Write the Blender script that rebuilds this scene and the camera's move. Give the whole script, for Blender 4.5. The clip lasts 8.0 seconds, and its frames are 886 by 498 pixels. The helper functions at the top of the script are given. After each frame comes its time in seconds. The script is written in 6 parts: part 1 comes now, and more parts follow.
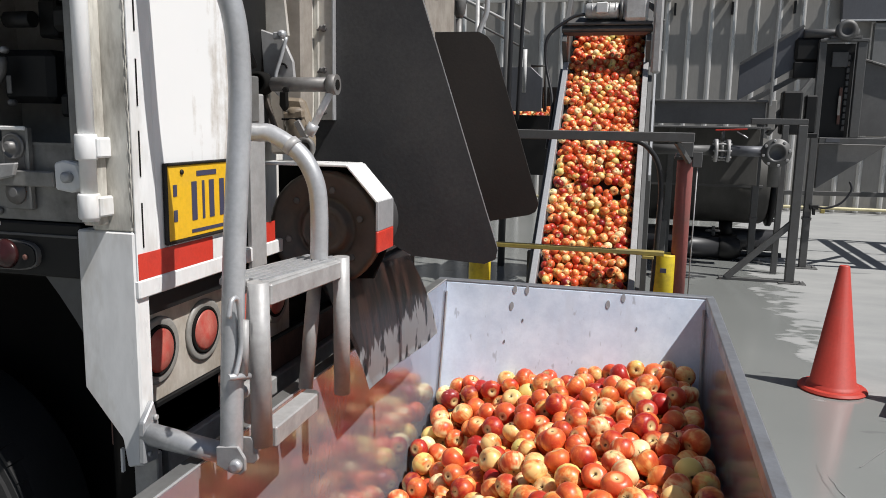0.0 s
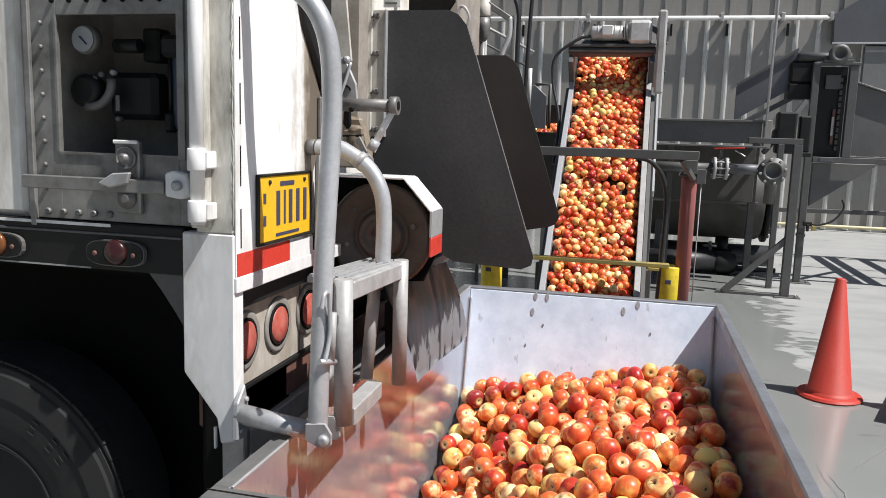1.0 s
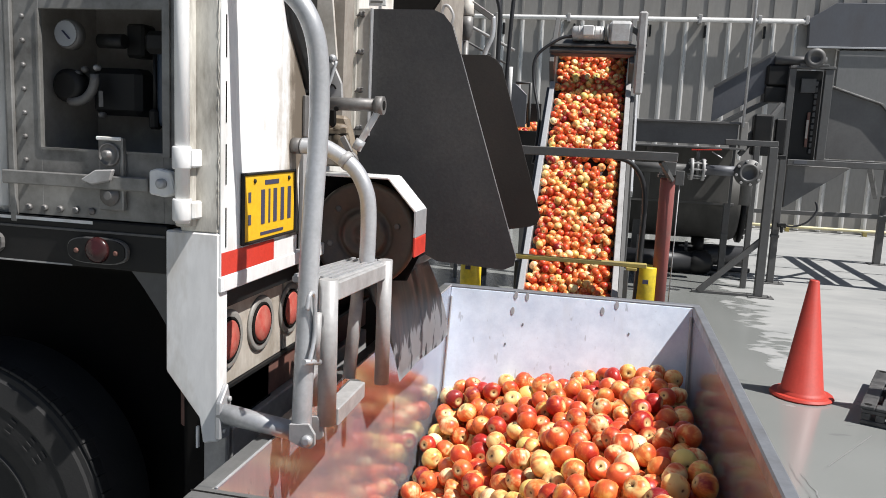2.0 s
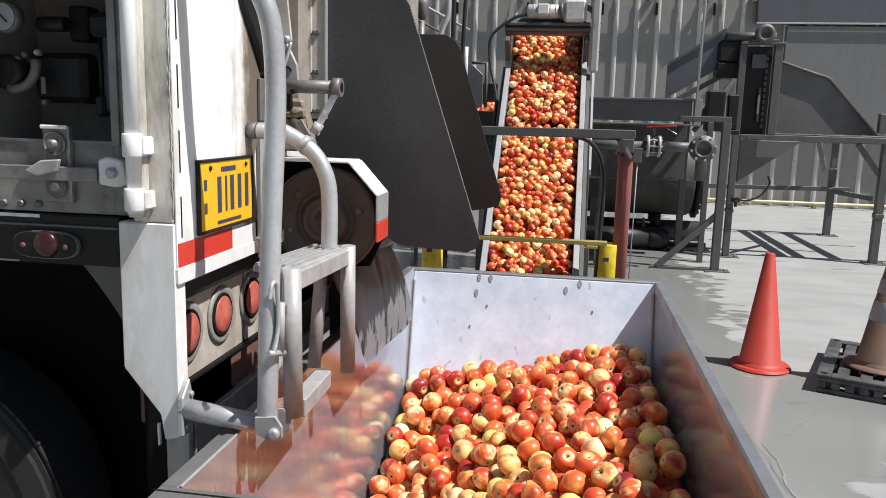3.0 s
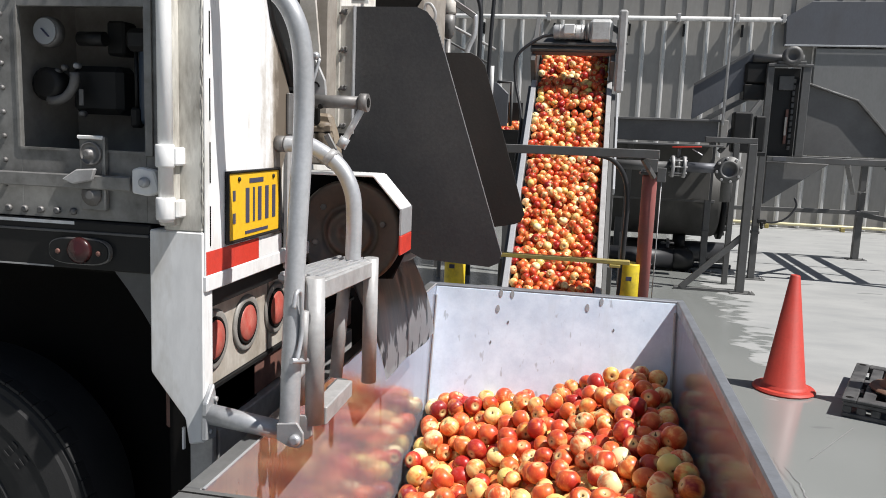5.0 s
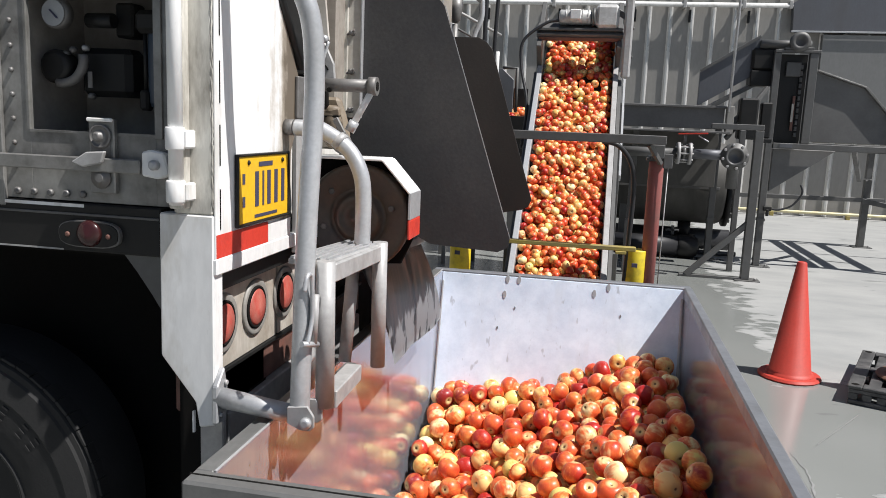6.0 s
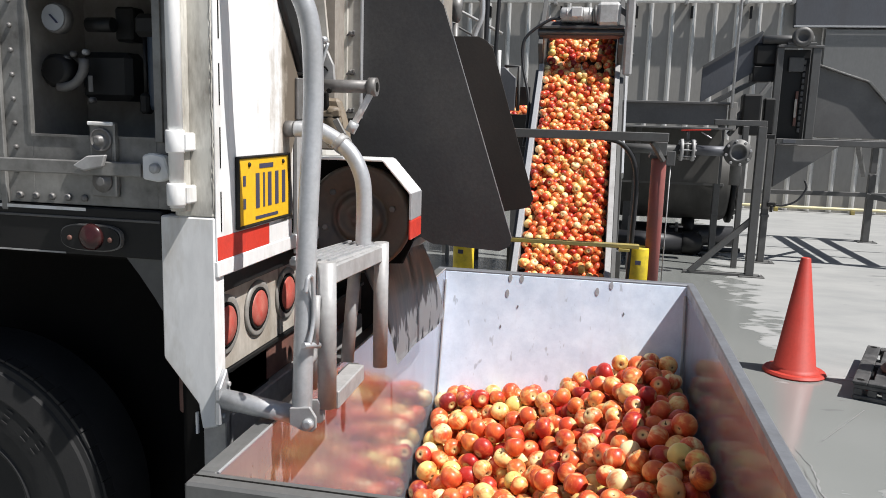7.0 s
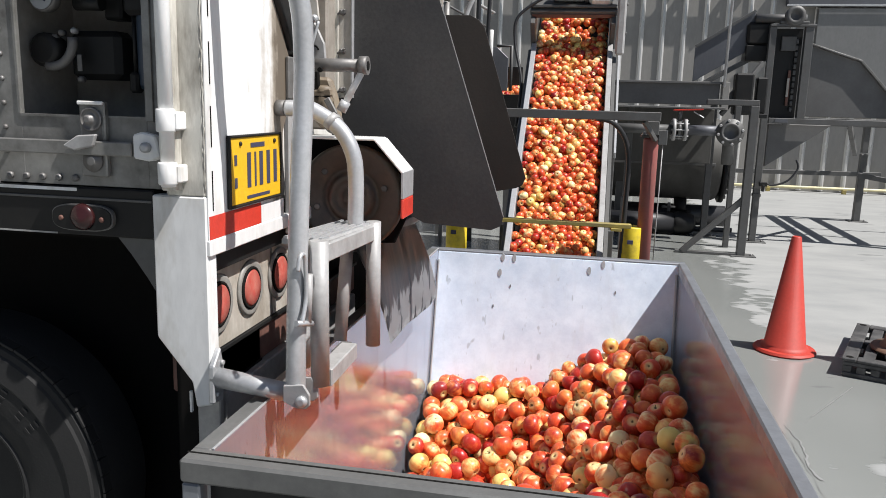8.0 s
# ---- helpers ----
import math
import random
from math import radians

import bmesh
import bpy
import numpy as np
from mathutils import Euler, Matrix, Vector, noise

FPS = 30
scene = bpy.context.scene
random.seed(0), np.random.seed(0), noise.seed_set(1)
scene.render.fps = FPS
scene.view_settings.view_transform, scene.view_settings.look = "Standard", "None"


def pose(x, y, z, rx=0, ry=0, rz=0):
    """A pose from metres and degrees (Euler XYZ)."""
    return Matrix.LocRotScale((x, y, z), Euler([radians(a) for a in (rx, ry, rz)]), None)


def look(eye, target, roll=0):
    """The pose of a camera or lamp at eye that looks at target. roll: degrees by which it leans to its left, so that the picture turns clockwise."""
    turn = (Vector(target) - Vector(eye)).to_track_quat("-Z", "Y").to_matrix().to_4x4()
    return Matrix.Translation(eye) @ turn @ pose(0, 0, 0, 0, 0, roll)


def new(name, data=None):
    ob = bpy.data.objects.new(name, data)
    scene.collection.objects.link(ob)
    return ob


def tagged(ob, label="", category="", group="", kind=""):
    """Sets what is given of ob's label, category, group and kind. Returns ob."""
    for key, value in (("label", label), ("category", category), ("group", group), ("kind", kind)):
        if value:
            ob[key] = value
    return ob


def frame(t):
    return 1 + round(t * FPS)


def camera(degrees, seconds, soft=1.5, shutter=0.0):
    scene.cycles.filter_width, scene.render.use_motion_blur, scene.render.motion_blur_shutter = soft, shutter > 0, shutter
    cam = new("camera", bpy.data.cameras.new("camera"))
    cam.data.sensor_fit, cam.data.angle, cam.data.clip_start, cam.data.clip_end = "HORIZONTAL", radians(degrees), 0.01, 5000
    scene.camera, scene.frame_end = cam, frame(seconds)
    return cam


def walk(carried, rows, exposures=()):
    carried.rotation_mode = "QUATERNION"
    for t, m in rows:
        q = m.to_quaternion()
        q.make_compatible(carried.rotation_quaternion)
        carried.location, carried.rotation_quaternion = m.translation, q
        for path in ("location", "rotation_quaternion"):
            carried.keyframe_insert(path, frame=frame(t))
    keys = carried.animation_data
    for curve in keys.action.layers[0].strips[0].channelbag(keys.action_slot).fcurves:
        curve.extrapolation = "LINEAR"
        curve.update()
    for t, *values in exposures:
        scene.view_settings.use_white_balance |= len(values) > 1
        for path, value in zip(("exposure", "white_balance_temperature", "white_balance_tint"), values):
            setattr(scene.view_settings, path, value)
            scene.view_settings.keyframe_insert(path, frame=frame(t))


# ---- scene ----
cam = camera(59.89, 8.0, soft=0.9)
# seconds, eye x y z, pitch, roll, yaw
ROWS = [
    (0.0, 0.1492, 0.2682, 1.5512, -9.275, -1.054, 14.767),
    (0.5, 0.1152, 0.1140, 1.5617, -9.488, -0.922, 12.443),
    (1.0, 0.0423, 0.0038, 1.5569, -8.204, -1.734, 14.162),
    (1.5, 0.0322, -0.0164, 1.5705, -7.970, -2.434, 13.821),
    (3.0, 0.0021, 0.0271, 1.5681, -9.661, -1.528, 9.306),
    (3.5, 0.0142, 0.0158, 1.5646, -9.327, -1.418, 8.868),
    (4.0, 0.0119, 0.0098, 1.5546, -9.471, -1.590, 10.508),
    (4.5, 0.0180, -0.0036, 1.5610, -8.123, -2.076, 10.988),
    (6.0, -0.0067, -0.0018, 1.5506, -9.333, -2.313, 11.412),
    (6.5, -0.0055, -0.0010, 1.5456, -9.462, -1.716, 11.823),
    (7.0, 0.0032, -0.0027, 1.5534, -9.415, -1.699, 11.651),
    (7.5, -0.0001, -0.0003, 1.5541, -9.619, -1.965, 11.512),
    (8.0, 0.0092, -0.0111, 1.5468, -10.768, -1.522, 11.118),
]
walk(cam, [(t, pose(x, y, z, 90 + pitch, roll, yaw)) for t, x, y, z, pitch, roll, yaw in ROWS],
     [(0.0, 0.19, 6380, 10), (0.5, 0.31, 6380, 10), (1.0, 0.49, 6380, 10), (1.5, 0.57, 6380, 10), (3.0, 0.48, 6380, 10), (8.0, 0.53, 6380, 10)])

# ---- world, sun, exposure ----
SUN = Vector((1.0, -0.25, 1.62)).normalized()
world = bpy.data.worlds.new("sky")
scene.world = world
world.use_nodes = True
sky = world.node_tree.nodes.new("ShaderNodeTexSky")
sky.sky_type, sky.sun_disc = "NISHITA", False
sky.sun_elevation = math.asin(SUN.z)
sky.sun_rotation = math.atan2(SUN.x, SUN.y)
world.node_tree.links.new(sky.outputs[0], world.node_tree.nodes["Background"].inputs[0])
world.node_tree.nodes["Background"].inputs[1].default_value = 0.042
sun_data = bpy.data.lights.new("sun", "SUN")
sun_data.energy, sun_data.angle, sun_data.color = 5.0, radians(0.5), (1.0, 0.965, 0.92)
sun = new("sun", sun_data)
sun.matrix_world = look(SUN * 30, (0, 0, 0))


# ---- materials ----
def nodes_of(name):
    m = bpy.data.materials.new(name)
    m.use_nodes = True
    nt = m.node_tree
    return m, nt, nt.nodes["Principled BSDF"]


def ramp(nt, src, stops):
    r = nt.nodes.new("ShaderNodeValToRGB")
    while len(r.color_ramp.elements) < len(stops):
        r.color_ramp.elements.new(0.5)
    for e, (p, c) in zip(r.color_ramp.elements, stops):
        e.position = p
        e.color = (*c, 1) if isinstance(c, tuple) else (c, c, c, 1)
    nt.links.new(src, r.inputs[0])
    return r.outputs[0]


def noise_of(nt, scale, detail=4.0, rough=0.6, stretch=(1, 1, 1), coord="Object", seed=0.0):
    tc = nt.nodes.new("ShaderNodeTexCoord")
    mp = nt.nodes.new("ShaderNodeMapping")
    mp.inputs["Scale"].default_value = stretch
    mp.inputs["Location"].default_value = (seed, seed * 0.7, seed * 1.3)
    n = nt.nodes.new("ShaderNodeTexNoise")
    n.inputs["Scale"].default_value, n.inputs["Detail"].default_value, n.inputs["Roughness"].default_value = scale, detail, rough
    nt.links.new(tc.outputs[coord], mp.inputs[0])
    nt.links.new(mp.outputs[0], n.inputs["Vector"])
    return n.outputs["Fac"]


def mix(nt, fac, a, b):
    m = nt.nodes.new("ShaderNodeMix")
    m.data_type = "RGBA"
    for sock, val in ((m.inputs[0], fac), (m.inputs[6], a), (m.inputs[7], b)):
        if isinstance(val, bpy.types.NodeSocket):
            nt.links.new(val, sock)
        else:
            sock.default_value = val if isinstance(val, float) else (*val, 1)
    return m.outputs[2]


def bump(nt, bsdf, src, strength, dist=0.01):
    b = nt.nodes.new("ShaderNodeBump")
    b.inputs["Strength"].default_value, b.inputs["Distance"].default_value = strength, dist
    nt.links.new(src, b.inputs["Height"])
    nt.links.new(b.outputs[0], bsdf.inputs["Normal"])


def surface(name, col, rough=0.5, metal=0.0, dirt=None, amount=0.35, scale=6.0, grain=60.0, stretch=(1, 1, 1), relief=0.15, spec=0.5):
    """A worn surface: a base colour, a dirt colour in patches, fine grain in tone, gloss and relief."""
    m, nt, b = nodes_of(name)
    dirt = dirt or tuple(c * 0.6 for c in col)
    big, fine = noise_of(nt, scale, 5, 0.65, stretch), noise_of(nt, grain, 3, 0.6, stretch, seed=3.1)
    patch = ramp(nt, big, [(0.62 - amount * 0.5, 0.0), (0.8, 1.0)])
    c = mix(nt, patch, col, dirt)
    c = mix(nt, ramp(nt, fine, [(0.35, 0.0), (0.75, 0.45)]), c, tuple(x * 0.72 for x in col))
    nt.links.new(c, b.inputs["Base Color"])
    nt.links.new(ramp(nt, big, [(0.3, max(rough - 0.1, 0.03)), (0.75, min(rough + 0.15, 1.0))]), b.inputs["Roughness"])
    b.inputs["Metallic"].default_value = metal
    b.inputs["Specular IOR Level"].default_value = spec
    if relief:
        bump(nt, b, fine, relief, 0.002)
    return m


def plain(name, col, rough=0.5, metal=0.0, emit=0.0):
    m, nt, b = nodes_of(name)
    b.inputs["Base Color"].default_value = (*col, 1)
    b.inputs["Roughness"].default_value, b.inputs["Metallic"].default_value = rough, metal
    fine = noise_of(nt, 90, 3)
    bump(nt, b, fine, 0.08, 0.001)
    return m


def apple_material():
    """Blushed skin: cream to orange ground, red blush by fruit and by side, streaks, pale speckles, russet round the dimples."""
    m, nt, b = nodes_of("apple_skin")
    info = nt.nodes.new("ShaderNodeObjectInfo")
    island = nt.nodes.new("ShaderNodeNewGeometry")
    add = nt.nodes.new("ShaderNodeMath")
    add.operation = "ADD"
    nt.links.new(info.outputs["Random"], add.inputs[0])
    nt.links.new(island.outputs["Random Per Island"], add.inputs[1])
    frac = nt.nodes.new("ShaderNodeMath")
    frac.operation = "FRACT"
    nt.links.new(add.outputs[0], frac.inputs[0])
    ground = ramp(nt, frac.outputs[0], [(0.0, (0.86, 0.63, 0.26)), (0.25, (0.85, 0.53, 0.18)), (0.45, (0.87, 0.74, 0.40)), (0.6, (0.83, 0.67, 0.28)), (0.8, (0.85, 0.50, 0.15)), (1.0, (0.69, 0.68, 0.21))])
    red = ramp(nt, frac.outputs[0], [(0.0, (0.52, 0.030, 0.014)), (0.35, (0.62, 0.070, 0.024)), (0.6, (0.36, 0.014, 0.012)), (0.8, (0.62, 0.09, 0.028)), (1.0, (0.22, 0.010, 0.014))])
    core = nt.nodes.new("ShaderNodeAttribute")
    core.attribute_name = "core"
    shift = nt.nodes.new("ShaderNodeVectorMath")
    shift.operation = "MULTIPLY_ADD"
    shift.inputs[1].default_value = (1, 1, 1)
    nt.links.new(core.outputs["Vector"], shift.inputs[0])
    spread = nt.nodes.new("ShaderNodeVectorMath")
    spread.operation = "SCALE"
    spread.inputs[0].default_value = (3.0, 5.0, 7.0)
    nt.links.new(frac.outputs[0], spread.inputs["Scale"])
    nt.links.new(spread.outputs[0], shift.inputs[2])

    def skin_noise(scale, detail, stretch):
        mp = nt.nodes.new("ShaderNodeMapping")
        mp.inputs["Scale"].default_value = stretch
        nt.links.new(shift.outputs[0], mp.inputs[0])
        n = nt.nodes.new("ShaderNodeTexNoise")
        n.inputs["Scale"].default_value, n.inputs["Detail"].default_value = scale, detail
        nt.links.new(mp.outputs[0], n.inputs["Vector"])
        return n.outputs["Fac"]
    side = skin_noise(16.0, 2, (1, 1, 1))
    streak = skin_noise(120.0, 3, (1, 1, 0.14))
    amount = ramp(nt, frac.outputs[0], [(0.0, 0.6), (0.1, 0.10), (0.2, 0.5), (0.33, 0.85), (0.45, 0.15), (0.58, 1.0), (0.7, 0.45), (0.82, 0.8), (0.92, 0.02), (1.0, 1.0)])

    def plus(a, k, c):
        q = nt.nodes.new("ShaderNodeMath")
        q.operation = "MULTIPLY_ADD"
        nt.links.new(a, q.inputs[0])
        q.inputs[1].default_value = k
        nt.links.new(c, q.inputs[2])
        return q.outputs[0]
    blush = plus(streak, 0.50, plus(side, 1.5, amount))
    scaled = nt.nodes.new("ShaderNodeMapRange")
    nt.links.new(blush, scaled.inputs[0])
    scaled.inputs[1].default_value, scaled.inputs[2].default_value = 1.19, 1.82
    scaled = scaled.outputs[0]
    flush = ramp(nt, frac.outputs[0], [(0.0, (0.76, 0.20, 0.042)), (0.5, (0.70, 0.14, 0.038)), (1.0, (0.74, 0.25, 0.055))])
    c = mix(nt, ramp(nt, scaled, [(0.04, 0.0), (0.48, 1.0)]), ground, flush)
    c = mix(nt, ramp(nt, scaled, [(0.4, 0.0), (1.0, 1.0)]), c, red)
    dots = nt.nodes.new("ShaderNodeTexVoronoi")
    dots.inputs["Scale"].default_value = 160
    nt.links.new(core.outputs["Vector"], dots.inputs["Vector"])
    c = mix(nt, ramp(nt, dots.outputs["Distance"], [(0.08, 0.35), (0.16, 0.0)]), c, (0.8, 0.6, 0.35))
    # russet in the stem and blossom dimples, by distance from the core's axis
    sep = nt.nodes.new("ShaderNodeSeparateXYZ")
    nt.links.new(core.outputs["Vector"], sep.inputs[0])
    sq = []
    for k in (0, 1):
        q = nt.nodes.new("ShaderNodeMath")
        q.operation = "MULTIPLY"
        nt.links.new(sep.outputs[k], q.inputs[0])
        nt.links.new(sep.outputs[k], q.inputs[1])
        sq.append(q)
    rr = nt.nodes.new("ShaderNodeMath")
    nt.links.new(sq[0].outputs[0], rr.inputs[0])
    nt.links.new(sq[1].outputs[0], rr.inputs[1])
    wide = nt.nodes.new("ShaderNodeMath")
    wide.operation = "MULTIPLY"
    wide.inputs[1].default_value = 500.0
    nt.links.new(rr.outputs[0], wide.inputs[0])
    c = mix(nt, ramp(nt, wide.outputs[0], [(0.03, 0.85), (0.24, 0.0)]), c, (0.74, 0.60, 0.28))
    c = mix(nt, ramp(nt, wide.outputs[0], [(0.004, 0.9), (0.02, 0.0)]), c, (0.12, 0.07, 0.03))
    nt.links.new(c, b.inputs["Base Color"])
    nt.links.new(ramp(nt, streak, [(0.3, 0.28), (0.7, 0.46)]), b.inputs["Roughness"])
    b.inputs["Subsurface Weight"].default_value = 0.0
    bump(nt, b, side, 0.15, 0.004)
    return m


def concrete_material():
    """Yard slab: wet and glossy round the hopper, dry and pale beyond it, with a ragged edge and small damp streaks."""
    m, nt, b = nodes_of("yard_concrete")
    tc = nt.nodes.new("ShaderNodeTexCoord")
    sep = nt.nodes.new("ShaderNodeSeparateXYZ")
    nt.links.new(tc.outputs["Object"], sep.inputs[0])

    def times_add(a, k, c):
        q = nt.nodes.new("ShaderNodeMath")
        q.operation = "MULTIPLY_ADD"
        nt.links.new(a, q.inputs[0])
        q.inputs[1].default_value = k
        if isinstance(c, float):
            q.inputs[2].default_value = c
        else:
            nt.links.new(c, q.inputs[2])
        return q.outputs[0]
    mid = noise_of(nt, 1.6, 6, 0.6, (1, 2.2, 1), seed=5)
    streaks = noise_of(nt, 5.0, 4, 0.6, (0.7, 3.2, 1), seed=2)
    fine = noise_of(nt, 70, 4, 0.7, seed=9)
    large = noise_of(nt, 0.5, 3, 0.5, seed=1)
    c = ramp(nt, mid, [(0.3, (0.26, 0.265, 0.26)), (0.7, (0.34, 0.34, 0.33))])
    c = mix(nt, ramp(nt, fine, [(0.4, 0.0), (0.8, 0.3)]), c, (0.23, 0.23, 0.225))
    def least(a, c, how="MINIMUM"):
        q = nt.nodes.new("ShaderNodeMath")
        q.operation = how
        nt.links.new(a, q.inputs[0])
        nt.links.new(c, q.inputs[1])
        return q.outputs[0]
    # dry beyond the cone, drying in from the lower right, wet in a tongue along the hopper
    beyond = least(times_add(sep.outputs[0], 0.55, times_add(sep.outputs[1], -0.018, -0.675)), times_add(sep.outputs[1], 0.60, -3.12))
    corner = times_add(sep.outputs[0], 0.45, times_add(sep.outputs[1], -0.20, -0.19))
    dry = least(beyond, corner, "MAXIMUM")
    # a flaking dry patch beside the hopper
    flake = nt.nodes.new("ShaderNodeVectorMath")
    flake.operation = "DISTANCE"
    flake.inputs[1].default_value = (1.62, 3.10, 0)
    nt.links.new(tc.outputs["Object"], flake.inputs[0])
    dry = least(dry, times_add(flake.outputs["Value"], -0.6, 0.22), "MAXIMUM")
    scallop = noise_of(nt, 3.2, 2, 0.4, (1.1, 1.5, 1), seed=4)
    dry = times_add(scallop, 0.70, times_add(streaks, 0.26, times_add(mid, 0.10, dry)))
    dryness = ramp(nt, dry, [(0.50, 0.0), (0.53, 1.0)])
    wet_tone = ramp(nt, large, [(0.3, (0.175, 0.183, 0.174)), (0.7, (0.22, 0.227, 0.217))])
    c = mix(nt, dryness, wet_tone, c)
    # short damp streaks left in the dry part
    damp = noise_of(nt, 2.6, 2, 0.4, (0.8, 2.6, 1), seed=14)
    c = mix(nt, ramp(nt, damp, [(0.70, 0.0), (0.72, 0.8)]), c, (0.16, 0.165, 0.16))
    nt.links.new(c, b.inputs["Base Color"])
    nt.links.new(ramp(nt, dry, [(0.48, 0.13), (0.55, 0.65)]), b.inputs["Roughness"])
    bump(nt, b, fine, 0.12, 0.003)
    return m


def stainless(name, col, rough, metal, smear, spread=0.1, wave=0.06):
    """Brushed sheet with water marks, drips and scuffs."""
    m, nt, b = nodes_of(name)
    big = noise_of(nt, 5.5, 7, 0.7)
    drips = noise_of(nt, 16, 4, 0.6, (1, 1, 0.12), seed=4)
    scuff = noise_of(nt, 45, 3, 0.7, (1, 1, 0.5), seed=8)
    c = mix(nt, ramp(nt, big, [(0.4, 0.0), (0.7, 0.7)]), col, smear)
    c = mix(nt, ramp(nt, drips, [(0.52, 0.0), (0.72, 0.5)]), c, tuple(x * 0.78 for x in col))
    c = mix(nt, ramp(nt, scuff, [(0.66, 0.0), (0.76, 0.35)]), c, tuple(x * 0.5 for x in col))
    fleck = noise_of(nt, 34, 2, 0.5, (1, 1, 0.3), seed=12)
    c = mix(nt, ramp(nt, fleck, [(0.68, 0.0), (0.74, 0.6)]), c, tuple(x * 0.45 for x in col))
    nt.links.new(c, b.inputs["Base Color"])
    b.inputs["Metallic"].default_value = metal
    nt.links.new(ramp(nt, drips, [(0.3, rough - 0.04), (0.7, rough + spread)]), b.inputs["Roughness"])
    bump(nt, b, big, wave, 0.01)
    return m


def flap_material():
    """Wet black rubber streaked with juice: the drum's shade painted above a ragged line, sunlit grey with dark
    blotches below it.
    """
    m, nt, b = nodes_of("wet_flap_sun_and_shade")
    tc = nt.nodes.new("ShaderNodeTexCoord")
    sep = nt.nodes.new("ShaderNodeSeparateXYZ")
    nt.links.new(tc.outputs["Object"], sep.inputs[0])
    runs = noise_of(nt, 17, 4, 0.6, (1, 1, 0.12), seed=3)
    blots = noise_of(nt, 14, 3, 0.5, (1, 1, 0.6), seed=7)
    q = nt.nodes.new("ShaderNodeMath")
    q.operation = "MULTIPLY_ADD"
    nt.links.new(runs, q.inputs[0])
    q.inputs[1].default_value = 0.26
    nt.links.new(sep.outputs[2], q.inputs[2])
    lim = nt.nodes.new("ShaderNodeMapRange")
    nt.links.new(q.outputs[0], lim.inputs[0])
    lim.inputs[1].default_value, lim.inputs[2].default_value = 1.015, 1.03
    # sun on the lower sheet and drum shade on the upper, as colours
    sunlit = mix(nt, ramp(nt, blots, [(0.58, 0.0), (0.63, 1.0)]), (0.36, 0.36, 0.37), (0.02, 0.02, 0.022))
    dark = mix(nt, ramp(nt, runs, [(0.45, 0.0), (0.7, 1.0)]), (0.016, 0.015, 0.015), (0.085, 0.045, 0.035))
    nt.links.new(mix(nt, lim.outputs[0], sunlit, dark), b.inputs["Base Color"])
    nt.links.new(ramp(nt, lim.outputs[0], [(0.0, 0.35), (1.0, 0.3)]), b.inputs["Roughness"])
    bump(nt, b, runs, 0.2, 0.004)
    return m


M_APPLE = apple_material()
M_STEM = plain("apple_stem", (0.12, 0.07, 0.03), 0.8)
M_CONCRETE = concrete_material()
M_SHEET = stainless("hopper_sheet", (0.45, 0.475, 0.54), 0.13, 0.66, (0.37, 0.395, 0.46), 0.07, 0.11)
# scuffed far panel; its blue base stands in for reflected sky
M_FARSHEET = stainless("scuffed_sky_tinted_sheet", (0.78, 0.88, 1.0), 0.36, 0.10, (0.50, 0.60, 0.74))
M_RIM = surface("rim_steel", (0.25, 0.262, 0.285), 0.45, 0.4, (0.13, 0.13, 0.135), 0.5, 8, 80)
# darker copy of the rim steel for the near and truck-side rims
M_NEARRIM = surface("darker_rim_steel", (0.175, 0.175, 0.17), 0.5, 0.35, (0.10, 0.10, 0.098), 0.5, 8, 80)
M_WHITE = surface("white_truck_paint", (0.80, 0.80, 0.79), 0.32, 0.0, (0.42, 0.38, 0.31), 0.16, 7, 40, (1, 1, 0.35))

def tail_material():
    """White paint with brown grime run down from its seams and up from its lower edge."""
    m, nt, b = nodes_of("stained_tail_paint")
    tc = nt.nodes.new("ShaderNodeTexCoord")
    sep = nt.nodes.new("ShaderNodeSeparateXYZ")
    nt.links.new(tc.outputs["Object"], sep.inputs[0])
    runs = noise_of(nt, 26, 5, 0.65, (1, 1, 0.12), seed=6)
    blots = noise_of(nt, 9, 6, 0.7, seed=2)
    edge = nt.nodes.new("ShaderNodeMapRange")
    nt.links.new(sep.outputs[1], edge.inputs[0])
    edge.inputs[1].default_value, edge.inputs[2].default_value = -0.98, -0.76
    edge.inputs[3].default_value, edge.inputs[4].default_value = 0.02, 0.56
    q = nt.nodes.new("ShaderNodeMath")
    q.operation = "MULTIPLY_ADD"
    nt.links.new(runs, q.inputs[0])
    q.inputs[1].default_value = 0.5
    nt.links.new(edge.outputs[0], q.inputs[2])
    q2 = nt.nodes.new("ShaderNodeMath")
    q2.operation = "MULTIPLY_ADD"
    nt.links.new(blots, q2.inputs[0])
    q2.inputs[1].default_value = 0.45
    nt.links.new(q.outputs[0], q2.inputs[2])
    c = mix(nt, ramp(nt, q2.outputs[0], [(0.58, 0.0), (0.76, 0.85)]), (0.80, 0.80, 0.79), (0.36, 0.30, 0.23))
    c = mix(nt, ramp(nt, q2.outputs[0], [(0.74, 0.0), (0.88, 0.9)]), c, (0.12, 0.095, 0.07))
    nt.links.new(c, b.inputs["Base Color"])
    b.inputs["Roughness"].default_value = 0.38
    bump(nt, b, blots, 0.05, 0.004)
    return m


